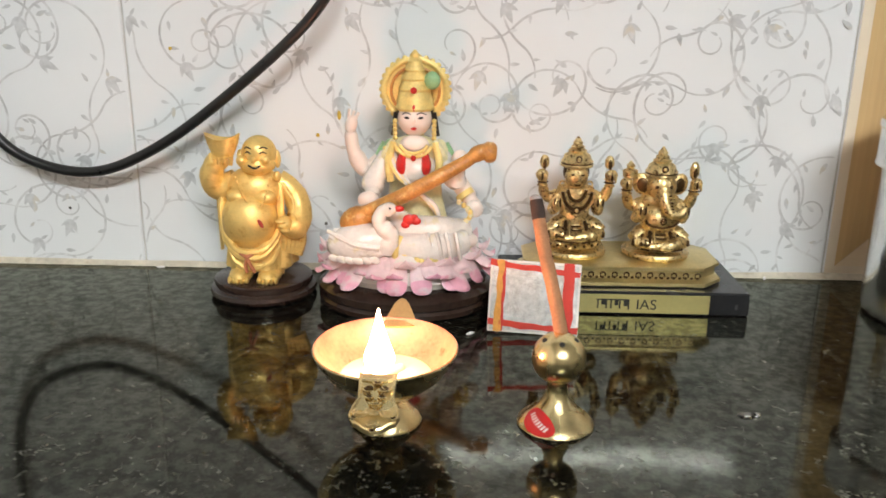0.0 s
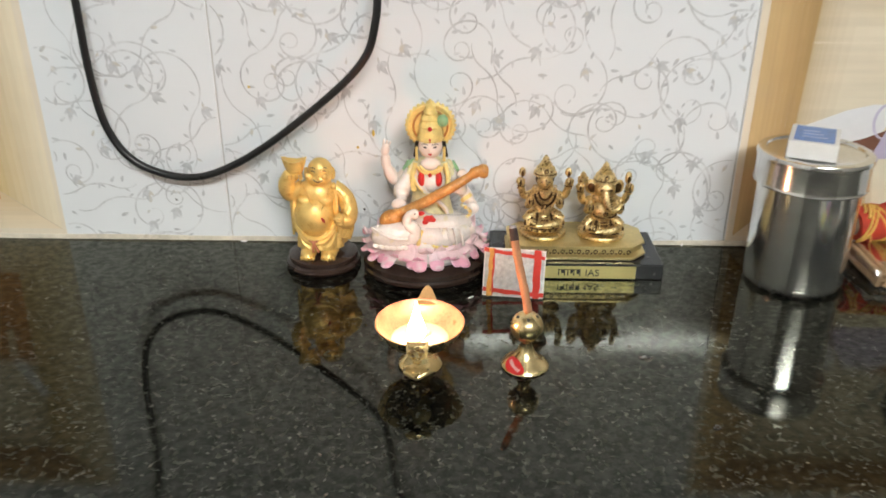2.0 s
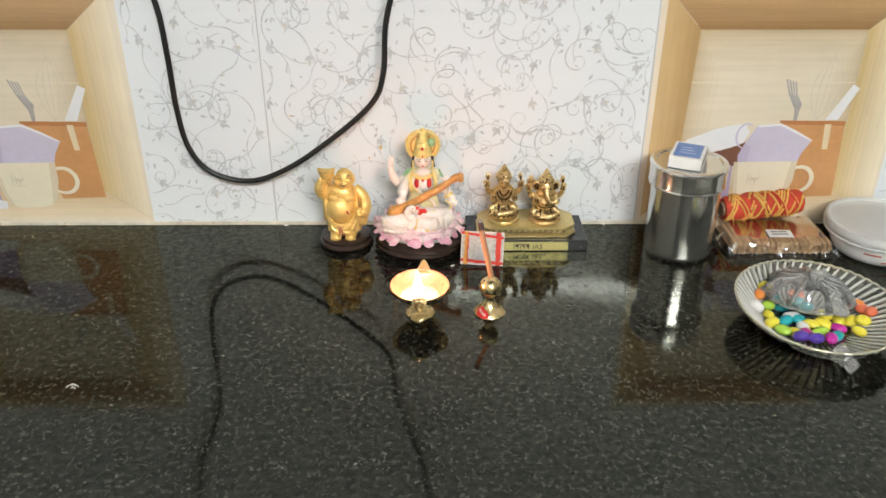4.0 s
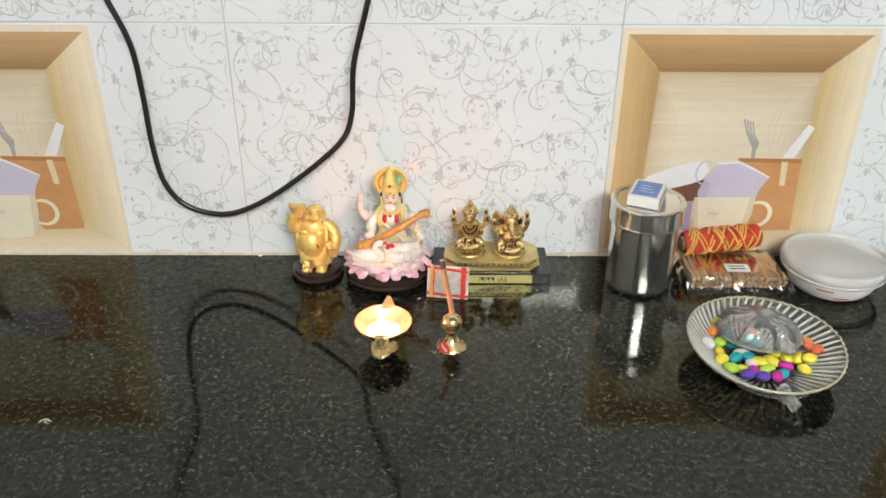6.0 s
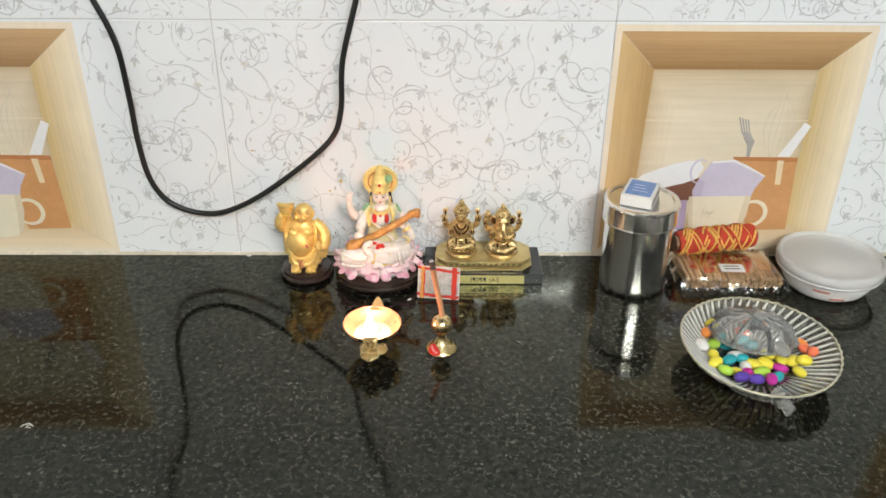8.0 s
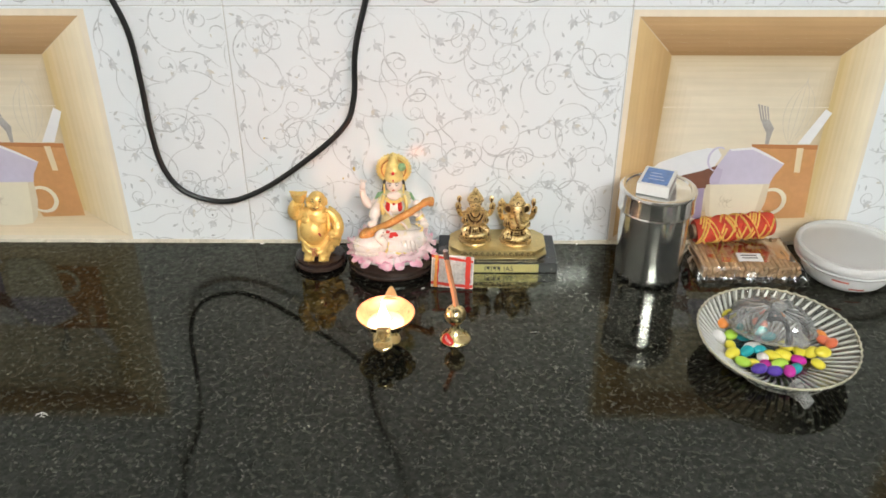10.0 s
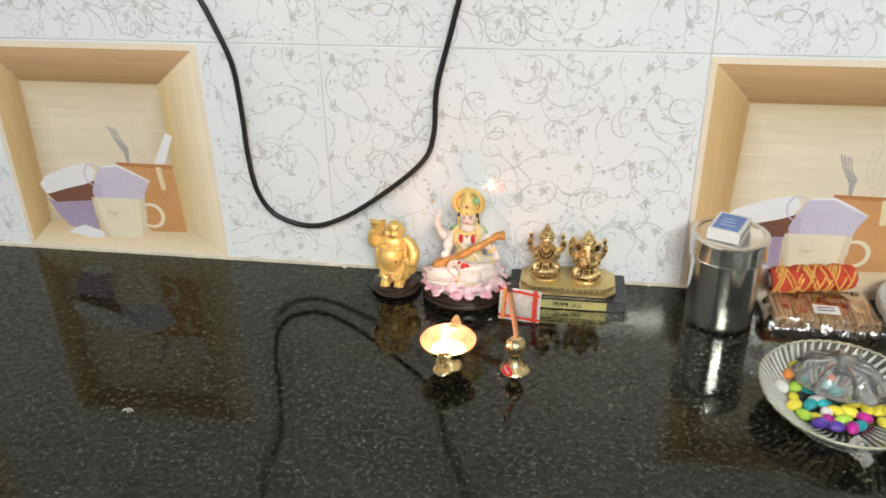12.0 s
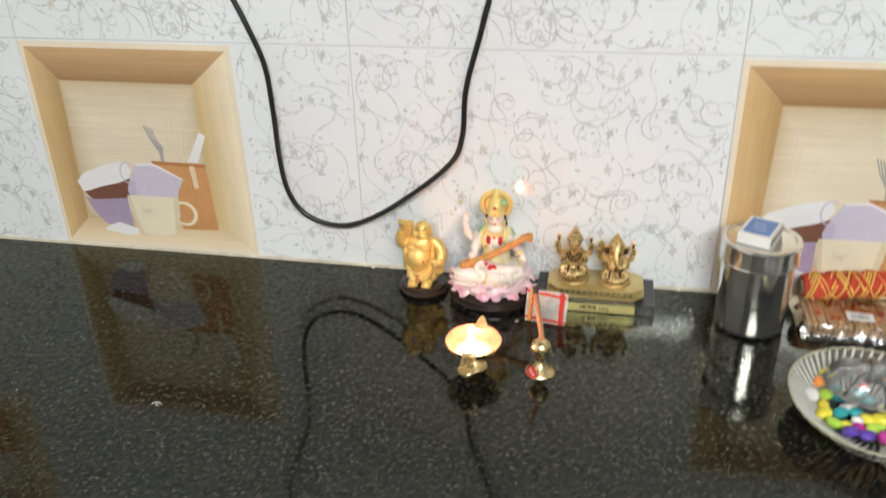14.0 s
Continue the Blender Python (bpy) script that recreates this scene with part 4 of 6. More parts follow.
    s.lathe((0.005, 0.000, 0), [(0.0104, 0.1135), (0.0112, 0.1150), (0.0104, 0.1170), (0.0104, 0.1195), (0.0088, 0.1240), (0.0094, 0.1255), (0.0072, 0.1300), (0.0078, 0.1312), (0.0052, 0.1348), (0.0058, 0.1360), (0.0040, 0.1395),
                                (0.0042, 0.1408), (0.0024, 0.1432), (0.0026, 0.1445), (0.0006, 0.1470)], G, seg=24)
    s.ball((0.0050, -0.0112, 0.1255), 0.0019, R, seg=8)
    s.ball((0.0050, -0.0104, 0.1155), (0.0010, 0.0008, 0.0019), R, seg=8)
    s.ball((0.0150, -0.0040, 0.1305), (0.0046, 0.0035, 0.0052), N)
    s.ball((0.0050, -0.0104, 0.1042), (0.0016, 0.0010, 0.0009), R, seg=8)
    # the long lute
    s.tube([(-0.022, -0.0270, 0.0590), (0.000, -0.0265, 0.0690), (0.024, -0.0215, 0.0815), (0.036, -0.018, 0.0880)], [0.0038, 0.0044, 0.0042, 0.0036], V, seg=12)
    s.ball((-0.0265, -0.0260, 0.0545), (0.0098, 0.0072, 0.0078), V, rot=(0, -28, 0), seg=20)
    s.tube(spline([(0.035, -0.018, 0.0875), (0.043, -0.0165, 0.0925), (0.0510, -0.015, 0.0920)], 5), [0.0036] * 3 + [0.0046] * 4 + [0.0058] * 3 + [0.0048], V, seg=12)
    # white swan with feather rows
    for row in range(4):
        for q in range(6):
            s.ball((-0.0380 + 0.0046 * q + 0.0020 * (row % 2), -0.0405 + 0.0016 * row * row * 0.4 + 0.00045 * (q - 3) ** 2, 0.0350 + 0.0046 * row), (0.0034, 0.0012, 0.0022), W, rot=(0, 18, 0), seg=9, rings=6)
    s.ball((-0.0235, -0.0305, 0.0425), (0.0195, 0.0110, 0.0115), W, rot=(0, -6, 0), seg=22, rings=11)
    for k in range(4):
        s.tube(spline([(-0.012 - 0.003 * k, -0.0395 + 0.001 * k, 0.0425 - 0.002 * k), (-0.026 - 0.002 * k, -0.0400 + 0.001 * k, 0.0445 - 0.0022 * k), (-0.0415 + 0.001 * k, -0.0340, 0.0500 - 0.003 * k)], 5),
               [0.0022] * 6 + [0.0018] * 3 + [0.0012] * 2, W, seg=8)
    s.tube(spline([(-0.0105, -0.0330, 0.0400), (-0.0065, -0.0350, 0.0485), (-0.0125, -0.0360, 0.0560), (-0.0105, -0.0365, 0.0625), (-0.0055, -0.0370, 0.0640)], 5),
           [0.0062] * 4 + [0.0050] * 5 + [0.0040] * 4 + [0.0036] * 5 + [0.0040] * 3, W, seg=12)
    s.ball((-0.0068, -0.0370, 0.0640), (0.0046, 0.0038, 0.0038), W)
    s.ball((-0.0014, -0.0375, 0.0645), (0.0030, 0.0018, 0.0018), R, seg=10)
    s.ball((-0.0060, -0.0408, 0.0652), 0.0007, H, seg=6, rings=5)
    # red daubs on the skirt
    for dx, dz, r in ((0.000, 0.0560, 0.0038), (0.004, 0.0552, 0.0028), (-0.002, 0.0530, 0.0026), (0.003, 0.0575, 0.0022)):
        s.ball((0.0035 + dx, -0.0285, dz), (r, 0.0010, r * 0.8), R, seg=9, rings=6)
    ob = part("painted_statue", s, [PEARL, SKIN, SGOLD, PINK, DARKBASE, REDP, GREEN, VEENA, HAIR, PALEPINK, CREAM])
    ob.matrix_basis = pose(*at)
    return tagged(ob, "painted pearl-white statue of a seated figure on a pink lotus", "statue")


painted_statue((-0.0055, -0.0505, 0))

# ---------------------------------------------------------------- black plinth with two brass idols
plinth = thing("trophy_plinth", (0.1225, -0.0390, 0), "black lacquered plinth with brass platform and engraved nameplate", "plinth")
part("wooden_base", Shape().box((-0.0715, -0.0345, 0), (0.0715, 0.0340, 0.0140), bevel=0.0008), BLACKWOOD, plinth)


def octagon(hx, hy, cut, z):
    return [(-hx + cut, -hy, z), (hx - cut, -hy, z), (hx, -hy + cut, z), (hx, hy - cut, z), (hx - cut, hy, z), (-hx + cut, hy, z), (-hx, hy - cut, z), (-hx, -hy + cut, z)]


s = Shape()
s.grid([octagon(0.0590 - i, 0.0275 - i, 0.0120, z) for i, z in ((0.001, 0.0141), (0.0, 0.0150), (0.0, 0.0170), (0.0015, 0.0178), (0.0030, 0.0188), (0.0030, 0.0238), (0.0012, 0.0246), (0.0012, 0.0262), (0.0025, 0.0270))], 0)
for k in range(26):
    x = -0.043 + 0.086 * k / 25
    s.tube(arc((x, 0.0208), (0.0016, 0.0017), -30, 230, 8, -0.0249), 0.0005, 1 if k % 2 else 0, seg=6)
    s.ball((x, -0.0250, 0.0195), (0.0010, 0.0006, 0.0008), 1, seg=6, rings=5)
part("brass_platform", s, [BRASS_FLAT, PATINA], plinth, "cast brass platform with scrolled band")
plate = part("nameplate", Shape().box((-0.0480, -0.0353, 0.0012), (0.0485, -0.0346, 0.0125), bevel=0.0002), PLATE, plinth, "brass nameplate with black engraved lettering")
s = Shape()
s.box((-0.0165, -0.0357, 0.0090), (0.0025, -0.0354, 0.0098), bevel=0.0001)
for x, w, z0 in ((-0.0160, 0.0009, 0.0040), (-0.0136, 0.0024, 0.0062), (-0.0112, 0.0009, 0.0040), (-0.0084, 0.0009, 0.0040), (-0.0060, 0.0022, 0.0060), (-0.0034, 0.0009, 0.0040), (-0.0008, 0.0026, 0.0055), (0.0016, 0.0009, 0.0035)):
    s.box((x, -0.0357, z0), (x + w, -0.0354, 0.0091), bevel=0.0001)
part("engraved_bars", s, INK, plate)
cu = bpy.data.curves.new("lettering", "FONT")
cu.body, cu.size, cu.extrude = "IAS", 0.0088, 0.0001
tmp = bpy.data.objects.new("lettering", cu)
scene.collection.objects.link(tmp)
bpy.context.view_layer.update()
me = bpy.data.meshes.new_from_object(tmp.evaluated_get(bpy.context.evaluated_depsgraph_get()))
bpy.data.objects.remove(tmp)
me.materials.append(INK)
ob = new("lettering", me)
ob.parent = plate
ob.matrix_basis = pose(0.0062, -0.03555, 0.0037, 90, 0, 0)


def brass_idol(at, elephant):
    s = Shape()
    s.lathe((0, 0, 0), [(0.0185, 0), (0.0198, 0.0006), (0.0202, 0.0022), (0.0195, 0.0036), (0.0165, 0.0046), (0.001, 0.0048)], 0, seg=40)
    if not elephant:
        s.lathe((0, 0, 0), [(0.0150, 0.0045), (0.0160, 0.0055), (0.0148, 0.0072), (0.0160, 0.0084), (0.0155, 0.0092), (0.001, 0.0094)], 0, seg=32, squash=0.8)
        for k in range(9):
            a = radians(195 + 150 * k / 8)
            s.ball((0.0152 * math.cos(a), 0.0125 * math.sin(a), 0.0070), (0.0024, 0.0018, 0.0020), 0, seg=9, rings=6)
            s.ball((0.0166 * math.cos(a), 0.0139 * math.sin(a), 0.0070), 0.0010, 1, seg=7, rings=5)
    z0 = 0.0050 if elephant else 0.0090
    # crossed legs with grooved cloth
    s.ball((0, 0.001, z0 + 0.0065), (0.0140, 0.0100, 0.0065), 0, seg=22)
    for k in (-1, 1):
        s.tube(spline([(0.0050 * k, 0.000, z0 + 0.0110), (0.0120 * k, -0.0060, z0 + 0.0085), (0.0150 * k, -0.0080, z0 + 0.0060)], 5), [0.0050] * 6 + [0.0044] * 5, 0, seg=12)
        s.tube(spline([(0.0150 * k, -0.0080, z0 + 0.0055), (0.0060 * k, -0.0130 - 0.0012 * k, z0 + 0.0042), (-0.0070 * k, -0.0140 - 0.0012 * k, z0 + 0.0030)], 5), [0.0042] * 5 + [0.0036] * 3 + [0.0028] * 3, 0, seg=12)
        for j in range(6):
            x = (0.0035 + 0.0020 * j) * k
            s.tube(spline([(x, -0.0075, z0 + 0.0125 - 0.0005 * j), (x * 1.15, -0.0128 + 0.0004 * j, z0 + 0.0085 - 0.0003 * j), (x * 1.2, -0.0168 + 0.0007 * j, z0 + 0.0040)], 4), 0.0010, 1 if j % 2 else 0, seg=6)
    for j in range(6):
        s.tube([(-0.0040 + 0.0016 * j, -0.0160, z0 + 0.0060), (-0.0046 + 0.0018 * j, -0.0172, z0 + 0.0008)], 0.0008, j % 2, seg=6)
    for j in range(5):
        s.tube(arc((0, z0 + 0.0042 + 0.0020 * j), (0.0135 - 0.0014 * j, 0.0026), 205, 335, 12, -0.0176 + 0.0017 * j), 0.00055, 1, seg=6)
    # torso
    zt = z0 + 0.010
    if elephant:
        s.ball((0, -0.0035, zt + 0.0085), (0.0120, 0.0100, 0.0105), 0, seg=24, rings=13)
        s.ball((0, -0.0005, zt + 0.0180), (0.0120, 0.0075, 0.0075), 0, seg=20)
        s.tube(arc((0, zt + 0.009), (0.0095, 0.0045), 180, 360, 12, -0.0128), 0.0007, 1, seg=6)
        s.ball((0.0005, -0.0137, zt + 0.0085), (0.0021, 0.0009, 0.0021), 1, seg=9)
        s.ball((0.0005, -0.0143, zt + 0.0085), (0.0012, 0.0008, 0.0012), 0, seg=9)
    else:
        s.lathe((0, 0, 0), [(0.0098, zt), (0.0088, zt + 0.006), (0.0100, zt + 0.013), (0.0118, zt + 0.018), (0.0108, zt + 0.0215), (0.0040, zt + 0.0245)], 0, seg=24, squash=0.7)
        for j in range(5):
            s.tube(arc((0.0, zt + 0.0225), (0.0040 + 0.0016 * j, 0.0055 + 0.0026 * j), 190, 350, 12, -0.0068 - 0.0009 * min(j, 3)), 0.0010, j % 2, seg=6)
        s.ball((0, -0.0105, zt + 0.0095), (0.0022, 0.0012, 0.0022), 1, seg=9)
        s.ball((0, -0.0113, zt + 0.0095), (0.0012, 0.0010, 0.0012), 0, seg=9)
    # four arms
    for k in (-1, 1):
        for j in range(4):
            t = 0.25 + 0.16 * j
            s.ball((0.0100 * k + 0.0030 * k * t, -0.0045 - 0.0040 * t, zt + 0.0160 - 0.0080 * t), (0.0037, 0.0032, 0.0006), 1 if j % 2 else 0, rot=(20, 25 * k, 0), seg=10, rings=5)
        s.tube(spline([(0.0095 * k, 0.002, zt + 0.0165), (0.0165 * k, 0.002, zt + 0.0145), (0.0195 * k, 0.000, zt + 0.0210), (0.0200 * k, -0.001, zt + 0.0270)], 5), [0.0036] * 5 + [0.0032] * 5 + [0.0026] * 6, 0, seg=10)
        for j in range(3):
            s.ball((0.0198 * k, -0.0010, zt + 0.0225 + 0.0020 * j), (0.0036, 0.0034, 0.0007), 1 if j % 2 else 0, seg=10, rings=5)
        s.ball((0.0205 * k, -0.0025, zt + 0.0290), (0.0038, 0.0028, 0.0036), 0, seg=10)
        for j in range(3):
            s.ball((0.0205 * k + (j - 1) * 0.0022, -0.0050, zt + 0.0290 - 0.0008 * j), (0.0008, 0.0010, 0.0026), j % 2, seg=7, rings=5)
        if elephant and k < 0:
            s.lathe((0.0185 * k, -0.001, zt + 0.0315), [(0.0020, 0), (0.0044, 0.001), (0.0046, 0.005), (0.0020, 0.0062), (0.0026, 0.008), (0.0004, 0.0105)], 0, seg=14)
        else:
            s.ball((0.0192 * k, -0.001, zt + 0.0365), (0.0029, 0.0026, 0.0056 if elephant else 0.0042), 0, seg=12)
            s.ball((0.0192 * k, -0.0032, zt + 0.0355), (0.0012, 0.0008, 0.0032), 1, seg=8)
        s.tube(spline([(0.0100 * k, -0.001, zt + 0.0165), (0.0135 * k, -0.004, zt + 0.0080), (0.0120 * k, -0.0100, zt + 0.0105)], 5), [0.0034] * 6 + [0.0026] * 5, 0, seg=10)
        s.ball((0.0125 * k, -0.0125, zt + 0.0130), (0.0030, 0.0018, 0.0044), 0, seg=10)
        for j in range(4):
            s.ball((0.0125 * k + (j - 1.5) * 0.0015, -0.0142, zt + 0.0150), (0.0006, 0.0008, 0.0028), j % 2, seg=6, rings=5)
    zh = zt + (0.0275 if elephant else 0.0285)
    if elephant:
        s.ball((0, -0.0030, zh), (0.0088, 0.0085, 0.0088), 0, seg=22, rings=12)
        for k in (-1, 1):
            s.ball((0.0112 * k, -0.0005, zh + 0.0008), (0.0055, 0.0016, 0.0065), 0, rot=(0, 14 * k, 16 * k), seg=16)
            s.ball((0.0108 * k, -0.0022, zh + 0.0004), (0.0034, 0.0010, 0.0044), 1, rot=(0, 14 * k, 16 * k), seg=12)
            s.ball((0.0040 * k, -0.0108, zh + 0.0010), (0.0011, 0.0008, 0.0011), 1, seg=8)
            s.tube([(0.0035 * k, -0.0105, zh - 0.0040), (0.0058 * k, -0.0145, zh - 0.0055)], [0.0013, 0.0006], 0, seg=8)
        s.tube(spline([(0, -0.0100, zh - 0.0005), (0.0005, -0.0135, zh - 0.0075), (0.0035, -0.0155, zh - 0.0135), (0.0095, -0.0150, zh - 0.0140), (0.0125, -0.0140, zh - 0.0105)], 6),
               [0.0042 - 0.0022 * i / 24 for i in range(25)], 0, seg=12)
        for j in range(6):
            s.tube(arc((0.0006 + 0.0004 * j, zh - 0.0030 - 0.0018 * j), (0.0030, 0.0006), 200, 340, 6, -0.0150 - 0.0006 * j), 0.0004, 1, seg=5)
        s.ball((0.004, -0.0150, 0.0080), (0.0052, 0.0036, 0.0030), 0, seg=12)
        s.ball((0.0005, -0.0165, 0.0085), (0.0026, 0.0024, 0.0022), 0, seg=10)
    else:
        s.ball((0, -0.0015, zh), (0.0070, 0.0072, 0.0085), 0, seg=22, rings=12)
        s.ball((0, 0.0010, zh + 0.0020), (0.0080, 0.0070, 0.0080), 1, seg=16)
        for k in (-1, 1):
            s.tube(arc((0.0080 * k, zh - 0.0052), 0.0018, 0, 360, 10, -0.0015), 0.0006, 0, seg=6)
        s.ball((0, -0.0090, zh - 0.0008), (0.0011, 0.0012, 0.0018), 0, seg=8)
        s.tube(arc((0, zh - 0.0036), (0.0020, 0.0010), 200, 340, 6, -0.0084), 0.00045, 1, seg=5)
        for k in (-1, 1):
            s.ball((0.0028 * k, -0.0080, zh + 0.0016), (0.0014, 0.0007, 0.0006), 1, seg=8, rings=5)
    zc = zh + 0.0055
    s.lathe((0, -0.0005, zc), [(0.0092, 0.0), (0.0100, 0.0010), (0.0092, 0.0020), (0.0096, 0.0032), (0.0086, 0.0042), (0.0076, 0.0070), (0.0050, 0.0088)], 0, seg=24)
    s.lathe((0, -0.0005, zc), [(0.0094, 0.0019), (0.0096, 0.0022), (0.0094, 0.0026)], 1, seg=24)
    s.lathe((0, -0.0005, zc), [(0.0052, 0.0086), (0.0056, 0.0096), (0.0038, 0.0108), (0.0042, 0.0118), (0.0026, 0.0130), (0.0030, 0.0142), (0.0018, 0.0158), (0.0004, 0.0178)], 0, seg=20)
    s.ball((0, -0.0090, zc + 0.0055), (0.0020, 0.0012, 0.0022), 1, seg=9)
    s.ball((0, -0.0098, zc + 0.0055), (0.0011, 0.0010, 0.0013), 0, seg=9)
    ob = part("brass_idol", s, [BRASS, PATINA])
    ob.matrix_basis = pose(*at)
    return tagged(ob, "antique brass idol with elephant head, seated on a round foot" if elephant else "antique brass idol of a seated crowned figure on a round foot", "idol", "idols on the plinth")


brass_idol((0.0950, -0.0385, 0.0271), False)
brass_idol((0.1450, -0.0395, 0.0271), True)

# ---------------------------------------------------------------- framed foil card
card = thing("foil_card", (0.0710, -0.1045, 0), "small silver foil card with red and orange ribbon border, leaning back", "card")
card.matrix_basis = pose(0.0668, -0.1075, 0.0006, -14, 1.2, -5)
W2, HH = 0.0245, 0.0395
part("backing_board", Shape().box((-W2, 0, 0), (W2, 0.0014, HH), bevel=0.0004), CARD_WHITE, card)
s = Shape()
s.box((-W2 + 0.0012, -0.0005, 0.0012), (W2 - 0.0012, -0.0001, HH - 0.0012), bevel=0.0002)
sheet = part("foil", s, CARD_SILVER, card, "embossed silver foil with ring pattern")
for r in (0.0045, 0.0075, 0.0098, 0.0118):
    part("embossed_line", Shape().tube(arc((0.0, HH / 2), r, 0, 360, 30, -0.0006), 0.0003, 0, seg=5), CARD_SILVER, sheet)
for k in range(9):
    a = radians(40 * k)
    part("embossed_line", Shape().tube([(0.0098 * math.cos(a), -0.0006, HH / 2 + 0.0098 * math.sin(a)), (0.0098 * math.cos(a + 2.4), -0.0006, HH / 2 + 0.0098 * math.sin(a + 2.4))], 0.00022, 0, seg=5), CARD_SILVER, sheet)


def torn_strip(p, q, wide, y, seed):
    """A hand-cut paper strip from p to q (x, z) with wavering edges."""
    r, up, down = random.Random(seed), [], []
    d = (Vector(q) - Vector(p)).normalized()
    for i in range(9):
        c = Vector(p).lerp(Vector(q), i / 8)
        up.append((c.x - d.y * (wide / 2 + r.uniform(-0.0006, 0.0005)), c.y + d.x * (wide / 2 + r.uniform(-0.0006, 0.0005))))
        down.append((c.x + d.y * (wide / 2 + r.uniform(-0.0006, 0.0005)), c.y - d.x * (wide / 2 + r.uniform(-0.0006, 0.0005))))
    return Shape().slab(up + down[::-1], y, 0.0002)


part("red_band", torn_strip((-W2, HH - 0.0016), (W2 - 0.0006, HH - 0.0062), 0.0034, -0.0008, 1), CARD_RED, card)
part("red_band", torn_strip((-W2 + 0.0002, 0.0052), (W2 - 0.0002, 0.0030), 0.0036, -0.0008, 2), CARD_RED, card)
part("red_band", torn_strip((W2 - 0.0062, 0.0004), (W2 - 0.0066, HH + 0.0002), 0.0056, -0.0012, 3), CARD_RED, card)
part("red_band", torn_strip((-W2 + 0.0066, 0.0006), (-W2 + 0.0070, HH - 0.0004), 0.0034, -0.0012, 4), CARD_RED, card)
part("orange_strand", torn_strip((-W2 + 0.0050, 0.0004), (-W2 + 0.0060, HH), 0.0032, -0.0016, 5), CARD_GOLD, card, "orange ribbon strand")
part("orange_strand", torn_strip((-W2 + 0.0072, 0.0010), (-W2 + 0.0044, HH - 0.0004), 0.0012, -0.0020, 6), CARD_GOLD, card, "orange ribbon strand")

# ---------------------------------------------------------------- oil lamp
DX, DY = -0.0025, -0.2055
diya = thing("oil_lamp", (DX, DY, 0), "small brass oil lamp with a burning wick and a leaf-shaped handle", "oil lamp")
diya.matrix_basis = pose(DX, DY, 0.0003) @ Matrix.Rotation(radians(2.0), 4, "X") @ Matrix.Diagonal((1.0, 1.0, 1.06, 1.0))
part("foot", Shape().lathe((0, 0, 0), [(0.0146, 0), (0.0153, 0.0006), (0.0151, 0.0016), (0.0124, 0.0040), (0.0090, 0.0080), (0.0062, 0.0110), (0.0066, 0.0135), (0.0100, 0.0150)]), BRASS_POL, diya)
RIM = 0.0325
bowl = Shape()
bowl.grid([[(r * math.cos(b), r * math.sin(b), z) for b in (2 * math.pi * j / 56 for j in range(56))] for r, z in
           ((0.002, 0.0136), (0.010, 0.0140), (0.018, 0.0170), (0.0245, 0.0225), (0.0290, 0.0290), (0.0306, RIM), (0.0300, RIM + 0.0006))], 0, caps=False)
bowl.grid([[(r * math.cos(b), r * math.sin(b), z) for b in (2 * math.pi * j / 56 for j in range(56))] for r, z in
           ((0.0300, RIM + 0.0006), (0.0292, RIM), (0.0278, 0.0288), (0.0236, 0.0235), (0.0175, 0.0184), (0.0095, 0.0156), (0.001, 0.0152))], 1, caps=False)
part("bowl", bowl, [BRASS_POL, COPPER_IN], diya)
part("oil", Shape().lathe((0, 0, 0), [(0.0196, 0.0203), (0.001, 0.0204)], 0, seg=48), OIL, diya)
s = Shape()
outline = [(-0.0084, 0.002), (-0.0080, -0.004), (-0.0078, -0.009), (-0.0100, -0.0130), (-0.0112, -0.0160), (-0.0096, -0.0190), (-0.0070, -0.0198), (-0.0042, -0.0216), (0.0, -0.0228),
           (0.0042, -0.0216), (0.0070, -0.0198), (0.0096, -0.0190), (0.0112, -0.0160), (0.0100, -0.0130), (0.0078, -0.009), (0.0080, -0.004), (0.0084, 0.002)]
n = len(outline)
top = [(x * 0.86, -0.0285 + y * 0.98, RIM + 0.0002 + 0.42 * y) for x, y in outline]
s.add(top + [(x, y, z - 0.0016) for x, y, z in top], [tuple(range(n)), tuple(range(2 * n - 1, n - 1, -1))] + [(i, (i + 1) % n, (i + 1) % n + n, i + n) for i in range(n)], 0)
for cx, cy, r in ((-0.0052, -0.0150, 0.0028), (0.0052, -0.0150, 0.0028), (0, -0.0195, 0.0024), (0, -0.0105, 0.0024), (0, -0.0150, 0.0017)):
    s.tube([(cx + r * math.cos(a), -0.0285 + cy + r * math.sin(a), RIM + 0.0006 + 0.42 * cy) for a in (2 * math.pi * j / 16 for j in range(17))], 0.0005, 0, seg=6)
    s.tube([(cx + 0.5 * r * math.cos(a), -0.0285 + cy + 0.5 * r * math.sin(a), RIM + 0.0006 + 0.42 * cy) for a in (2 * math.pi * j / 12 for j in range(13))], 0.0004, 0, seg=6)
edge = [(x * 0.80, -0.0285 + y * 0.95, RIM + 0.0003 + 0.42 * y) for x, y in outline]
s.tube(edge, 0.0007, 0, seg=6)
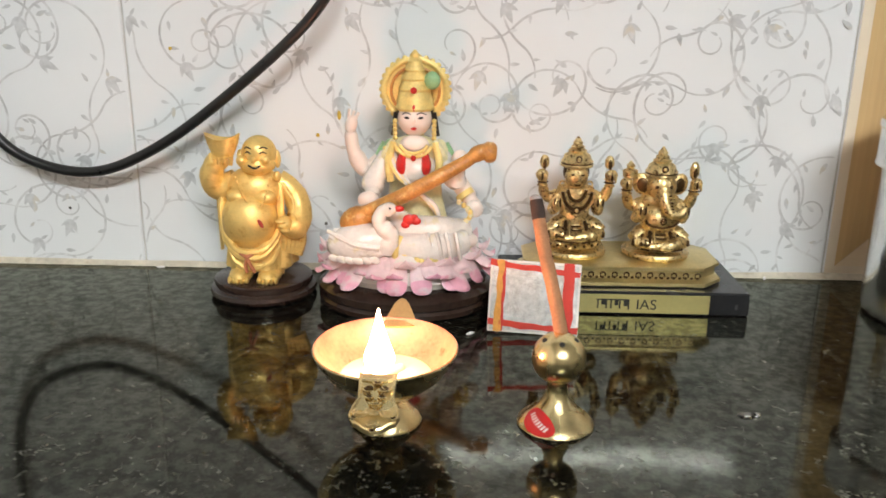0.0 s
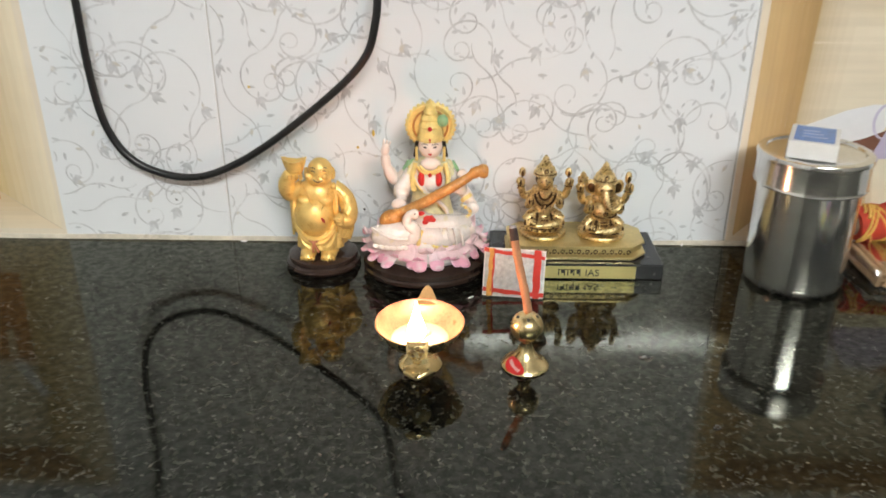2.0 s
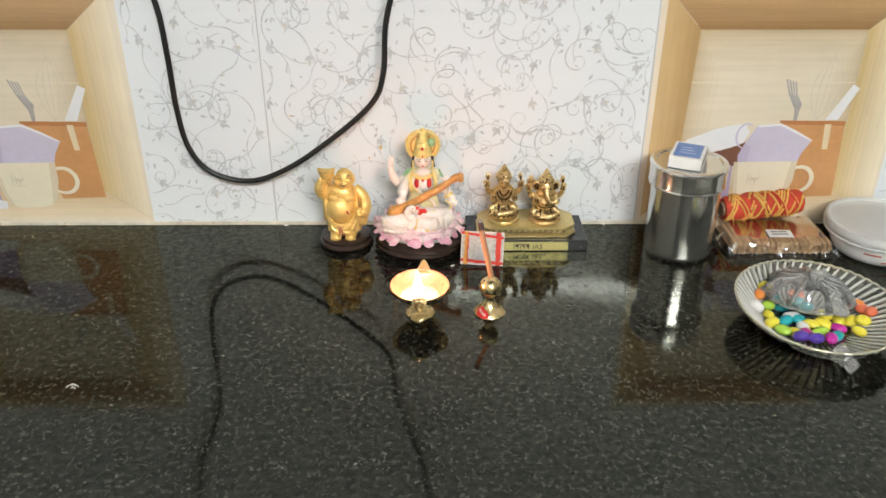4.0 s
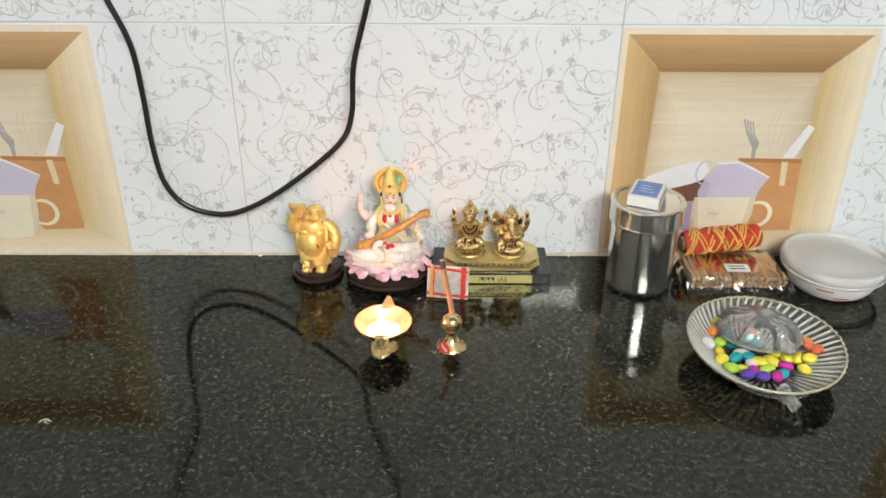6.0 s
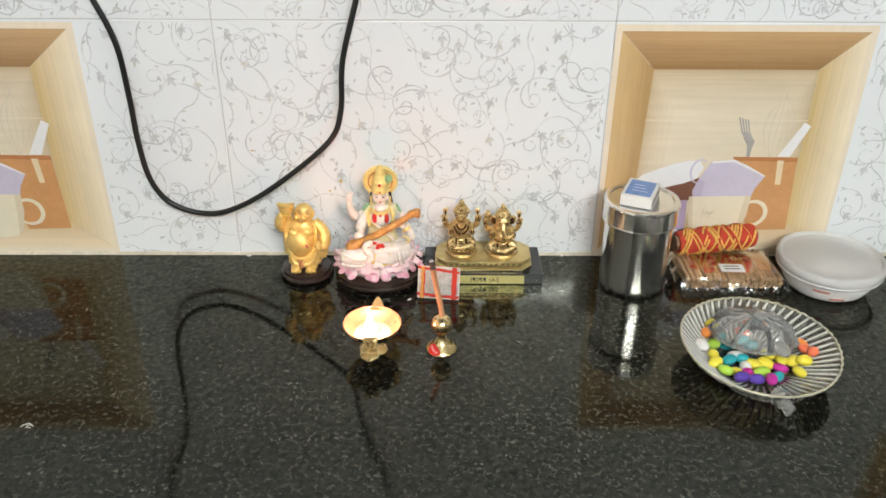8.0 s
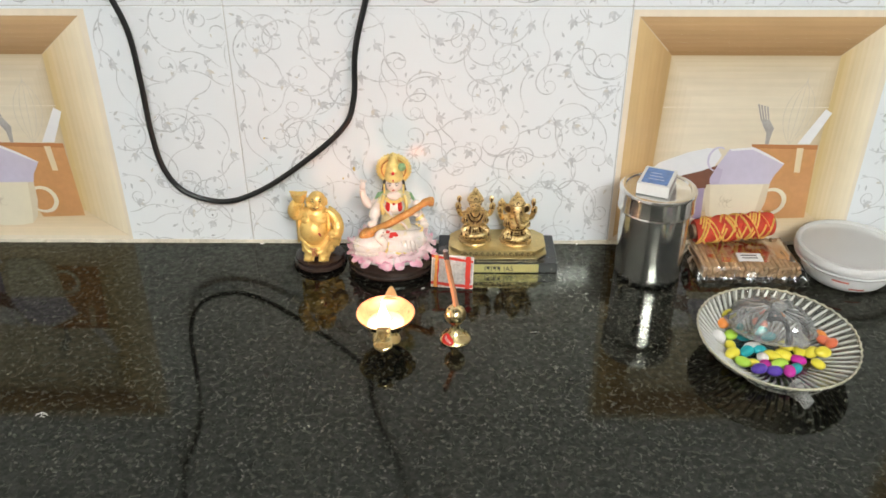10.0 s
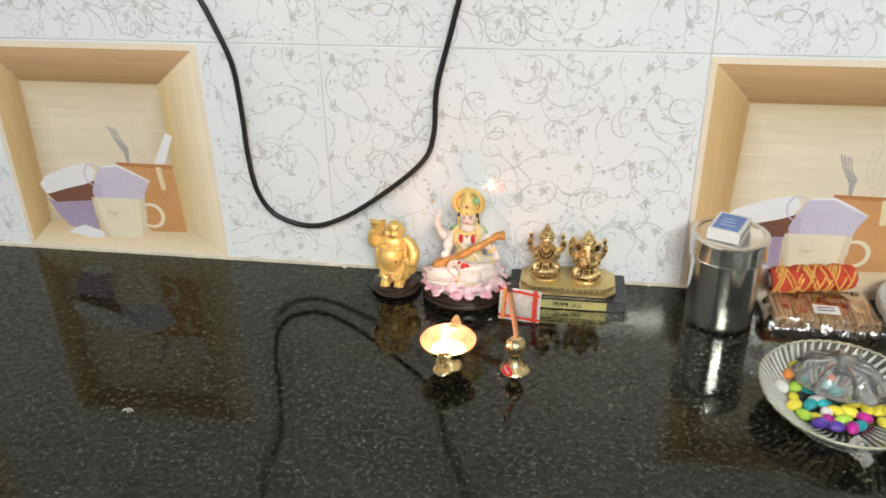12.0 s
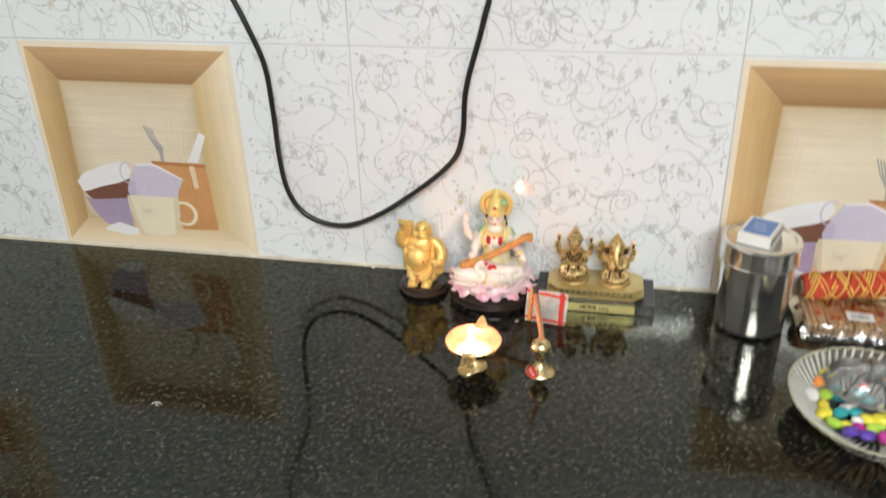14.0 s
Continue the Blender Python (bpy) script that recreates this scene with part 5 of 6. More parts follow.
for k, (cx, cy, r, a0, a1) in enumerate(((-0.0030, -0.0050, 0.0022, 0, 300), (0.0030, -0.0050, 0.0022, 180, 480), (0.0, -0.0022, 0.0016, 0, 360), (-0.0024, -0.0085, 0.0014, 60, 360), (0.0024, -0.0085, 0.0014, 120, 420),
                                         (-0.0072, -0.0172, 0.0013, 0, 360), (0.0072, -0.0172, 0.0013, 0, 360), (0.0, -0.0225, 0.0012, 0, 360))):
    for rr, m in ((r, 0), (r * 0.55, 1)):
        s.tube([(cx + rr * math.cos(a), -0.0285 + cy + rr * math.sin(a), RIM + 0.0007 + 0.42 * cy) for a in (radians(a0 + (a1 - a0) * j / 14) for j in range(15))], 0.00045, m, seg=6)
part("handle", s, [BRASS_POL, PATINA], diya, "leaf-shaped brass handle with scroll relief")
s = Shape()
pts = [(-0.0088, 0.0270), (0.0088, 0.0270), (0.0070, 0.0320), (0.0040, 0.0372), (0.0018, 0.0394), (0.0, 0.0399), (-0.0018, 0.0394), (-0.0040, 0.0372), (-0.0070, 0.0320)]
n = len(pts)
top = [(x * 0.85 + 0.004, y * 0.97, RIM - 0.002 + (y - 0.027) * 0.62) for x, y in pts]
s.add(top + [(x, y + 0.0008, z - 0.0012) for x, y, z in top], [tuple(range(n)), tuple(range(2 * n - 1, n - 1, -1))] + [(i, (i + 1) % n, (i + 1) % n + n, i + n) for i in range(n)], 0)
part("pouring_lip", s, BRASS_FLAT, diya, "plain pointed brass lip")
part("wick", Shape().tube(spline([(0.006, 0.006, 0.0208), (0.000, -0.004, 0.0228), (-0.0015, -0.010, 0.0280)], 5), 0.0018, seg=10), COTTON, diya)
s = Shape()
s.lathe((-0.0015, -0.0100, 0.0262), [(0.0004, 0.0), (0.0040, 0.0010), (0.0058, 0.0034), (0.0062, 0.0064), (0.0052, 0.0100), (0.0036, 0.0140), (0.0022, 0.0185), (0.0011, 0.0228), (0.0002, 0.0268)], 0, seg=20)
part("flame", s, FLAME, diya, "bright yellow-white flame")

# ---------------------------------------------------------------- incense holder and stick
HX, HY = 0.0704, -0.2040
holder = thing("incense_holder", (HX, HY, 0), "polished brass incense holder with round head and flared foot", "incense holder")
part("foot", Shape().lathe((0, 0, 0), [(0.0160, 0), (0.0166, 0.0005), (0.0163, 0.0014), (0.0135, 0.0038), (0.0095, 0.0072), (0.0062, 0.0112), (0.0046, 0.0152), (0.0042, 0.0185), (0.0050, 0.0208)], seg=48), BRASS_POL, holder)
part("head", Shape().ball((0, 0, 0.0305), (0.0114, 0.0114, 0.0112), seg=40, rings=25), BRASS_POL, holder)
for k in range(5):
    a = radians(200 + 72 * k)
    q = Vector((0.62 * math.cos(a), 0.62 * math.sin(a), 0.785))
    m = Matrix.Translation(Vector((0, 0, 0.0305)) + q * 0.0113) @ q.to_track_quat("Z", "Y").to_matrix().to_4x4()
    part("hole", Shape().lathe((0, 0, 0), [(0.0012, -0.0004), (0.0012, 0.0001), (0.0001, 0.0001)], seg=14).turn(m), INK, holder)
st = Shape()
for z, w, a0 in ((0, 1.0, 0),):
    pts = []
    for j in range(28):
        b = 2 * math.pi * j / 28
        u, v = 0.0095 * math.cos(b), 0.0066 * math.sin(b)
        pts.append((u, v))


def on_foot(u, v, lift):
    """A place on the flared foot, u across and v up the slope, to the front of the holder."""
    ang = radians(226) + (u * 0.80 + v * 0.42) / 0.0125
    up = 0.0048 + (v * 0.72 - u * 0.42) * 0.62
    up = max(0.0008, min(0.0105, up))
    prof = [(0.0005, 0.0166), (0.0014, 0.0163), (0.0038, 0.0135), (0.0072, 0.0095), (0.0112, 0.0062)]
    for (za, ra), (zb, rb) in zip(prof, prof[1:]):
        if za <= up <= zb:
            r = ra + (rb - ra) * (up - za) / (zb - za)
            break
    else:
        r = 0.0166
    r += lift
    return (r * math.cos(ang), r * math.sin(ang), up + lift * 0.6)


st.add([on_foot(0, 0, 0.0006)] + [on_foot(u * 0.5, v * 0.5, 0.0006) for u, v in pts] + [on_foot(u, v, 0.0005) for u, v in pts],
       [(0, 1 + j, 1 + (j + 1) % 28) for j in range(28)] + [(1 + j, 29 + j, 29 + (j + 1) % 28, 1 + (j + 1) % 28) for j in range(28)], 0)
sticker = part("sticker", st, STICKER, holder, "red oval sticker with a row of pale print")
ink = Shape()
for k in range(8):
    u = -0.0056 + 0.0016 * k
    ink.add([on_foot(u, -0.0014, 0.0008), on_foot(u + 0.0009, -0.0014, 0.0008), on_foot(u + 0.0009, 0.0016, 0.0008), on_foot(u, 0.0016, 0.0008)], [(0, 1, 2, 3)])
part("lettering_bars", ink, STICKER_INK, sticker)

s = Shape()
a, b = Vector((0.0712, -0.2020, 0.0395)), Vector((0.0598, -0.1790, 0.0925))
cuts = [a.lerp(b, t) + Vector((0.0003 * math.sin(7 * t), 0.0003 * math.sin(5 * t), 0)) for t in (i / 14 for i in range(15))]
s.tube(cuts[:13], [0.0029 + 0.00012 * math.sin(i * 2.1) for i in range(13)], 0, seg=12)
s.tube(cuts[12:15], [0.0030, 0.0030, 0.0028], 1, seg=12)
s.ball(cuts[-1] + (b - a).normalized() * 0.0008, (0.0027, 0.0027, 0.0016), 2, seg=12)
tagged(part("incense_stick", s, [DHOOP, CHAR, ASH]), "thick brown incense stick with ashy tip in the brass holder", "incense")

# ---------------------------------------------------------------- steel canister and matchbox
can = thing("steel_canister", (0.3020, -0.0680, 0), "brushed stainless steel canister with tight steel lid", "canister")
part("body", Shape().lathe((0, 0, 0), [(0.0370, 0), (0.0388, 0.0004), (0.0408, 0.0022), (0.0418, 0.0048), (0.0420, 0.0075), (0.0420, 0.045), (0.0420, 0.084), (0.0420, 0.0925), (0.0415, 0.096), (0.001, 0.0961)], seg=72).turn(Matrix.Diagonal((0.935, 0.935, 1.05, 1.0))), STEEL, can)
part("lid", Shape().lathe((0, 0, 0), [(0.0421, 0.0838), (0.0452, 0.0830), (0.0462, 0.0834), (0.0465, 0.0843), (0.0461, 0.0852), (0.0459, 0.0862), (0.0456, 0.1020), (0.0456, 0.1031), (0.0459, 0.1034), (0.0466, 0.1040), (0.0468, 0.1060), (0.0458, 0.1078), (0.0425, 0.1088),
                                      (0.0395, 0.1084), (0.0385, 0.1068), (0.036, 0.1062), (0.001, 0.1060)], seg=72).turn(Matrix.Diagonal((0.935, 0.935, 1.05, 1.0))), STEEL, can, "pressed steel lid with rolled rim")
box = thing("matchbox", (0.2995, -0.0670, 0.1120), "white cardboard matchbox with a blue printed label, on the canister lid", "matchbox", rz=-24)
part("sleeve", Shape().box((-0.0180, -0.0245, 0), (0.0180, 0.0245, 0.0135), bevel=0.0005), MATCH_WHITE, box)
lb = part("label", Shape().box((-0.0145, -0.0205, 0.01355), (0.0145, 0.0205, 0.0138), bevel=0.0001), MATCH_BLUE, box, "blue printed label")
s = Shape()
for k in range(3):
    s.box((-0.009, -0.010 + 0.008 * k, 0.01385), (0.009 - 0.003 * k, -0.0078 + 0.008 * k, 0.0140), bevel=0.0001)
part("print_bars", s, material("pale_blue_ink", (0.45, 0.52, 0.72), 0.4), lb)
for x in (-0.0182, 0.01805):
    part("striker", Shape().box((x, -0.0235, 0.0025), (x + 0.00015, 0.0235, 0.0110), bevel=0.00005), MATCH_SIDE, box)

# ---------------------------------------------------------------- incense packet with thread spool
pack = thing("incense_packet", (0.4225, -0.0480, 0), "clear plastic packet of short brown incense sticks lying flat", "packet")
STICK_MESH = mesh_of("incense_stick", Shape().tube([(0, -0.036, 0), (0, 0.034, 0)], 0.0026, seg=8), STICKS)
rnd = random.Random(3)
for layer in range(3):
    for k in range(21):
        o = new("incense_stick", STICK_MESH)
        o.parent = pack
        o.matrix_basis = pose(-0.0555 + 0.0055 * k + rnd.uniform(-0.0004, 0.0004) + 0.0012 * (layer % 2), rnd.uniform(-0.0012, 0.0012), 0.0038 + 0.0050 * layer, rnd.uniform(-0.6, 0.6), 0, rnd.uniform(-1.2, 1.2))
s = Shape()
rows = []
for i in range(13):
    u = i / 12
    rows.append([])
    for j in range(30):
        v = j / 29
        x, y = -0.067 + 0.134 * v, -0.0430 + 0.084 * u
        edge = min(1, min(u, 1 - u) * 6, min(v, 1 - v) * 9)
        z = 0.0012 + 0.0175 * edge ** 0.6 + 0.0011 * noise.noise((x * 130, y * 130, 1.0)) * (1 if edge > 0.9 else 2.6)
        rows[-1].append((x + 0.002 * noise.noise((y * 90, 3, x * 20)), y + 0.0025 * noise.noise((x * 90, 5, y * 20)), max(0.0008, z)))
s.grid(rows, 0, closed=False)
part("wrapper", s, FILM, pack, "crinkled clear plastic film")
s = Shape()
rows = []
for i in range(7):
    u = i / 6
    rows.append([])
    for j in range(44):
        v = j / 43
        x = -0.0665 + 0.133 * v
        fold = 0.0022 * noise.noise((x * 170, u * 2.5, 7.0)) + 0.0012 * noise.noise((x * 420, u * 5, 2.0))
        rows[-1].append((x, -0.0390 - 0.0105 * u + fold, max(0.0006, 0.0165 * (1 - u) ** 1.3 + 0.0010 + 0.5 * fold)))
s.grid(rows, 0, closed=False)
part("end_fold", s, FLAP, pack, "shiny folded end of the film")
s = Shape()
s.add([(-0.0150, -0.0285, 0.0203), (0.0140, -0.0300, 0.0203), (0.0150, -0.0120, 0.0206), (-0.0140, -0.0105, 0.0206)], [(0, 1, 2, 3)])
s.add([(x, y, z - 0.0004) for x, y, z in s.v], [(3, 2, 1, 0)])
lb = part("label", s, LABELW, pack, "white price label with dark lines")
s = Shape()
for k in range(2):
    s.box((-0.0100, -0.0180 - 0.0060 * k, 0.0208), (0.0090, -0.0160 - 0.0060 * k, 0.0210), bevel=0.0001)
part("print_bars", s, INK, lb)

spool = thing("thread_spool", (0.4150, -0.0225, 0.0372), "spool wound with red and yellow cotton thread, lying on the packet", "thread spool")
spool.matrix_basis = pose(0.4125, -0.0265, 0.0378, 0, -4, 5)
part("core", Shape().tube([(-0.0525, 0, 0), (0.0500, 0, 0)], 0.0090, seg=24), CORE, spool)
red, yel = Shape(), Shape()
red.tube([(-0.049 + 0.004 * i, 0, 0) for i in range(25)], [0.0135] + [0.0150] * 23 + [0.0135], seg=32)
for k in range(36):
    band = k % 3
    turn = 1 if (k // 3) % 2 else -1
    x0 = -0.043 + 0.029 * band + 0.012 * ((k * 0.618) % 1)
    pts = []
    for i in range(29):
        t = i / 28
        ang = 2 * math.pi * (0.62 * t + (k // 3) * 0.177)
        rr = 0.0151 + 0.0006 * math.sin(k * 1.7) + 0.0006 * math.sin(math.pi * t)
        pts.append((x0 + turn * 0.026 * (t - 0.5) + 0.006, rr * math.cos(ang), rr * math.sin(ang)))
    (red if k % 4 == 3 else yel).tube(pts, 0.0013, seg=6)
part("red_thread", red, THREAD_R, spool, "red cotton thread")
part("yellow_thread", yel, THREAD_Y, spool, "yellow cotton thread")

# ---------------------------------------------------------------- plastic tub
tub = thing("plastic_tub", (0.5370, -0.0725, 0), "round frosted plastic tub with lid, full of white contents", "tub")
part("body", Shape().lathe((0, 0, 0), [(0.036, 0), (0.0415, 0.0008), (0.0455, 0.0035), (0.0500, 0.0105), (0.0545, 0.0215), (0.0565, 0.0290), (0.0568, 0.0320), (0.0550, 0.0320), (0.0525, 0.0220), (0.0440, 0.0060), (0.001, 0.0040)], seg=64), FROST, tub)
s = Shape()
s.lathe((0, 0, 0), [(0.0425, 0.0062), (0.0500, 0.0200), (0.0530, 0.0290), (0.046, 0.0335), (0.030, 0.0362), (0.012, 0.0368), (0.001, 0.0362)], seg=48, wobble=lambda b: 1 + 0.02 * math.sin(7 * b))
part("contents", s, SUGAR, tub, "white granular contents")
part("lid", Shape().lathe((0, 0, 0), [(0.0585, 0.0262), (0.0606, 0.0264), (0.0612, 0.0276), (0.0602, 0.0296), (0.0612, 0.0316), (0.0620, 0.0340), (0.0618, 0.0385), (0.0608, 0.0412), (0.0588, 0.0420), (0.0568, 0.0412), (0.0556, 0.0392), (0.0535, 0.0386), (0.040, 0.0392), (0.020, 0.0402), (0.001, 0.0405)], seg=64), FROST_LID, tub, "cloudy snap-on lid with a soft rounded rim")
for a, z, rr in ((240, 0.0180, 0.0535), (262, 0.0085, 0.0492)):
    s = Shape()
    s.grid([[(rr * math.cos(radians(a + d)), rr * math.sin(radians(a + d)), z + dz) for d in (-10, -5, 0, 5, 10)] for dz in (-0.0010, 0.0016)], 0, closed=False)
    part("red_mark", s, TUBRED, tub)

# ---------------------------------------------------------------- glass dish with pebbles
DISH = (0.3930, -0.2320, 0.0)
dish = thing("glass_dish", DISH, "oval ribbed clear glass dish with a stem handle, holding coloured pebbles", "dish", rz=-28)


def dish_ring(f, lift, inner):
    """One ring of the dish wall: f from the middle (0) to the rim (1)."""
    out = []
    for j in range(378):
        b = 2 * math.pi * j / 378
        lobe = 1 + 0.05 * math.cos(b) - 0.03 * math.cos(2 * b) + 0.07 * max(0.0, math.cos(b + 1.08)) ** 2
        rib = 0.0017 * min(1.0, max(0.0, f - 0.4) * 3) * math.sin(42 * b + 5.0 * f) * (0.3 if inner else 1)
        scallop = 0.0010 * math.cos(42 * b) * (f ** 6)
        rx, ry = 0.080 * lobe * f, 0.077 * lobe * f
        z = rib + 0.004 + 0.027 * max(0.0, (f - 0.42) / 0.58) ** 1.5 + lift + scallop - 0.005 * f ** 3 * max(0.0, math.cos(b + 1.08))
        out.append((rx * math.cos(b), ry * math.sin(b), z))
    return out


s = Shape()
fs = [0.03, 0.2, 0.36, 0.5, 0.62, 0.72, 0.81, 0.89, 0.95, 1.0]
s.grid([dish_ring(f, -0.0025, False) for f in fs] + [dish_ring(1.012, -0.0008, False), dish_ring(0.995, 0.0008, True)] + [dish_ring(f, 0.0006, True) for f in reversed(fs[:-1])], 0)
s.lathe((0, 0, 0), [(0.026, 0.0), (0.030, 0.0004), (0.031, 0.0016), (0.029, 0.0034), (0.026, 0.0030)], 0, seg=48)
part("bowl", s, THIN, dish, "clear pressed glass with swirling ribs")


def on_dish(b, f, lift=0.0):
    lobe = 1 + 0.05 * math.cos(b) - 0.03 * math.cos(2 * b) + 0.07 * max(0.0, math.cos(b + 1.08)) ** 2
    lift -= 0.005 * f ** 3 * max(0.0, math.cos(b + 1.08))
    return (0.080 * lobe * f * math.cos(b), 0.077 * lobe * f * math.sin(b), 0.0045 + 0.027 * max(0.0, (f - 0.42) / 0.58) ** 1.5 + lift)


for k in range(56):
    b0 = 2 * math.pi * k / 56
    pts = [on_dish(b0 + 0.42 * (1 - f), f, -0.0004) for f in (0.50, 0.58, 0.66, 0.74, 0.82, 0.90, 0.96, 1.0)]
    part("rib", Shape().tube(pts, [0.0005, 0.0011, 0.0014, 0.0015, 0.0016, 0.0016, 0.0015, 0.0010], seg=6), RIB, dish)
rim = [on_dish(2 * math.pi * j / 208, 1.005 + 0.006 * math.cos(52 * 2 * math.pi * j / 208), 0.0006) for j in range(209)]
part("rim", Shape().tube(rim, 0.0012, seg=6), RIM_GLASS, dish, "scalloped glass rim tinted with the yellow reflected from the pebbles")
hm = Shape()
hm.tube(spline([(0.0310, -0.0660, 0.0205), (0.0380, -0.0725, 0.0190), (0.0430, -0.0750, 0.0168), (0.0465, -0.0775, 0.0150), (0.049, -0.0795, 0.0140)], 5),
        [0.0100] * 4 + [0.0085] * 5 + [0.0068] * 5 + [0.0070] * 5 + [0.0072, 0.0045], seg=16, flat=0.62)
part("stem_handle", hm, CRYSTAL, dish, "solid glass stem handle")

plate = [on_dish(-1.08 + radians(d), 0.975, -0.0030) for d in (-34, -26, -18, -10, -2, 6, 12)]
part("thumb_plate", Shape().tube(plate, [0.0015, 0.0032, 0.0042, 0.0046, 0.0046, 0.0038, 0.0018], seg=12, flat=0.6), GLASS, dish, "smooth glass plate under the rim")

orn = thing("glass_ornament", (0.3990, -0.2050, 0.0150), "small clear fluted glass shell overturned on the pebbles", "glass ornament", rz=-20)
s = Shape()


def shell_ring(f, lift):
    """A ring of the overturned shell: f from its crown (0) to its scalloped mouth (1)."""
    out = []
    for j in range(132):
        b = 2 * math.pi * j / 132
        flute = math.cos(11 * b + 1.5 * f)
        r = (0.25 * f + 0.75 * math.sin(0.5 * math.pi * min(1.0, f))) * (1 + 0.055 * flute * f + 0.06 * math.cos(b + 0.6))
        step = 0.0011 * math.sin(15.0 * f)
        out.append((0.043 * r * math.cos(b), 0.034 * r * math.sin(b), 0.006 + 0.025 * max(0.0, math.cos(0.5 * math.pi * f)) ** 0.8 + lift + step + 0.0014 * flute * f))
    return out


gs = [0.05, 0.16, 0.28, 0.40, 0.52, 0.63, 0.73, 0.82, 0.90, 0.96, 1.0]
s.grid([shell_ring(f, 0.0) for f in gs] + [shell_ring(1.03, -0.0016)] + [shell_ring(f, -0.0030) for f in reversed(gs)], 0)
part("shell", s, SHELL_GLASS, orn)
ring = shell_ring(1.02, -0.0008)
part("ridge", Shape().tube(ring + ring[:1], 0.0017, seg=6), CRYSTAL, orn, "thick scalloped glass edge")
for k in (0, 2, 3, 5, 7, 8, 10):
    pts = [shell_ring(f, 0.0005)[(k * 12 - round(5.0 * f)) % 132] for f in (0.22, 0.36, 0.5, 0.63, 0.76, 0.88, 1.0)]
    part("flute", Shape().tube(pts, [0.0005, 0.0009, 0.0013, 0.0016, 0.0018, 0.0017, 0.0012], seg=8), CRYSTAL, orn)
part("knob", Shape().ball((0.006, -0.004, 0.0325), (0.0075, 0.0065, 0.0045), 0, seg=18, rings=9), CRYSTAL, orn, "rounded clear glass knob")
part("tab", Shape().ball((0.030, -0.025, 0.0100), (0.0115, 0.0080, 0.0065), 0, rot=(0, 20, -30), seg=18, rings=9), CRYSTAL, orn, "rounded clear glass tab")

PEBBLE_MESH = {}


def pebble(colour, x, y, z, size, rz, seed):
    key = (colour, seed % 3)
    if key not in PEBBLE_MESH:
        r = random.Random(seed % 3 + 11)
        q = Shape().ball((0, 0, 0), (1.0, 0.74, 0.56), 0, seg=14, rings=9)
        q.v = [tuple(Vector(p) * (1 + 0.10 * noise.noise(Vector(p) * 1.3 + Vector((seed % 3 * 4.0, 0, 0))))) for p in q.v]
        PEBBLE_MESH[key] = mesh_of("pebble", q, PEBBLE[colour])
    o = new("pebble", PEBBLE_MESH[key])
    o.matrix_basis = pose(x, y, z, random.uniform(-12, 12), random.uniform(-12, 12), rz) @ Matrix.Diagonal((size, size, size, 1))
    return tagged(o, "smooth " + colour + " dyed decorative pebble in the glass dish", "pebble", "pebbles in the glass dish")


random.seed(4)
for colour, places in (
        ("yellow", [(0.366, -0.18), (0.356, -0.223), (0.353, -0.239), (0.37, -0.253), (0.394, -0.24), (0.431, -0.26), (0.444, -0.24), (0.435, -0.235), (0.406, -0.238), (0.414, -0.222), (0.424, -0.232)]),
        ("orange", [(0.357, -0.192), (0.45, -0.214), (0.421, -0.178)]),
        ("lime", [(0.362, -0.205), (0.359, -0.254), (0.396, -0.253)]),
        ("white", [(0.346, -0.213), (0.383, -0.243), (0.379, -0.225)]),
        ("teal", [(0.373, -0.193), (0.376, -0.207), (0.37, -0.232), (0.384, -0.229), (0.409, -0.262), (0.395, -0.196), (0.401, -0.207)]),
        ("violet", [(0.37, -0.269), (0.385, -0.27)]),
        ("magenta", [(0.382, -0.256), (0.4, -0.269), (0.418, -0.246)]),
        ("coral", [(0.455, -0.231), (0.451, -0.224), (0.406, -0.176), (0.398, -0.186)])):
    for k, (x, y) in enumerate(places):
        x, y = x - 0.002, y - 0.006
        u, v = x - DISH[0], y - DISH[1]
        lift = 0.0068 + 0.027 * max(0.0, (min(1.0, math.hypot(u / 0.084, v / 0.074)) - 0.42) / 0.58) ** 1.5
        pebble(colour, x, y, lift + 0.0035, random.uniform(0.0078, 0.0095), random.uniform(0, 180), k)

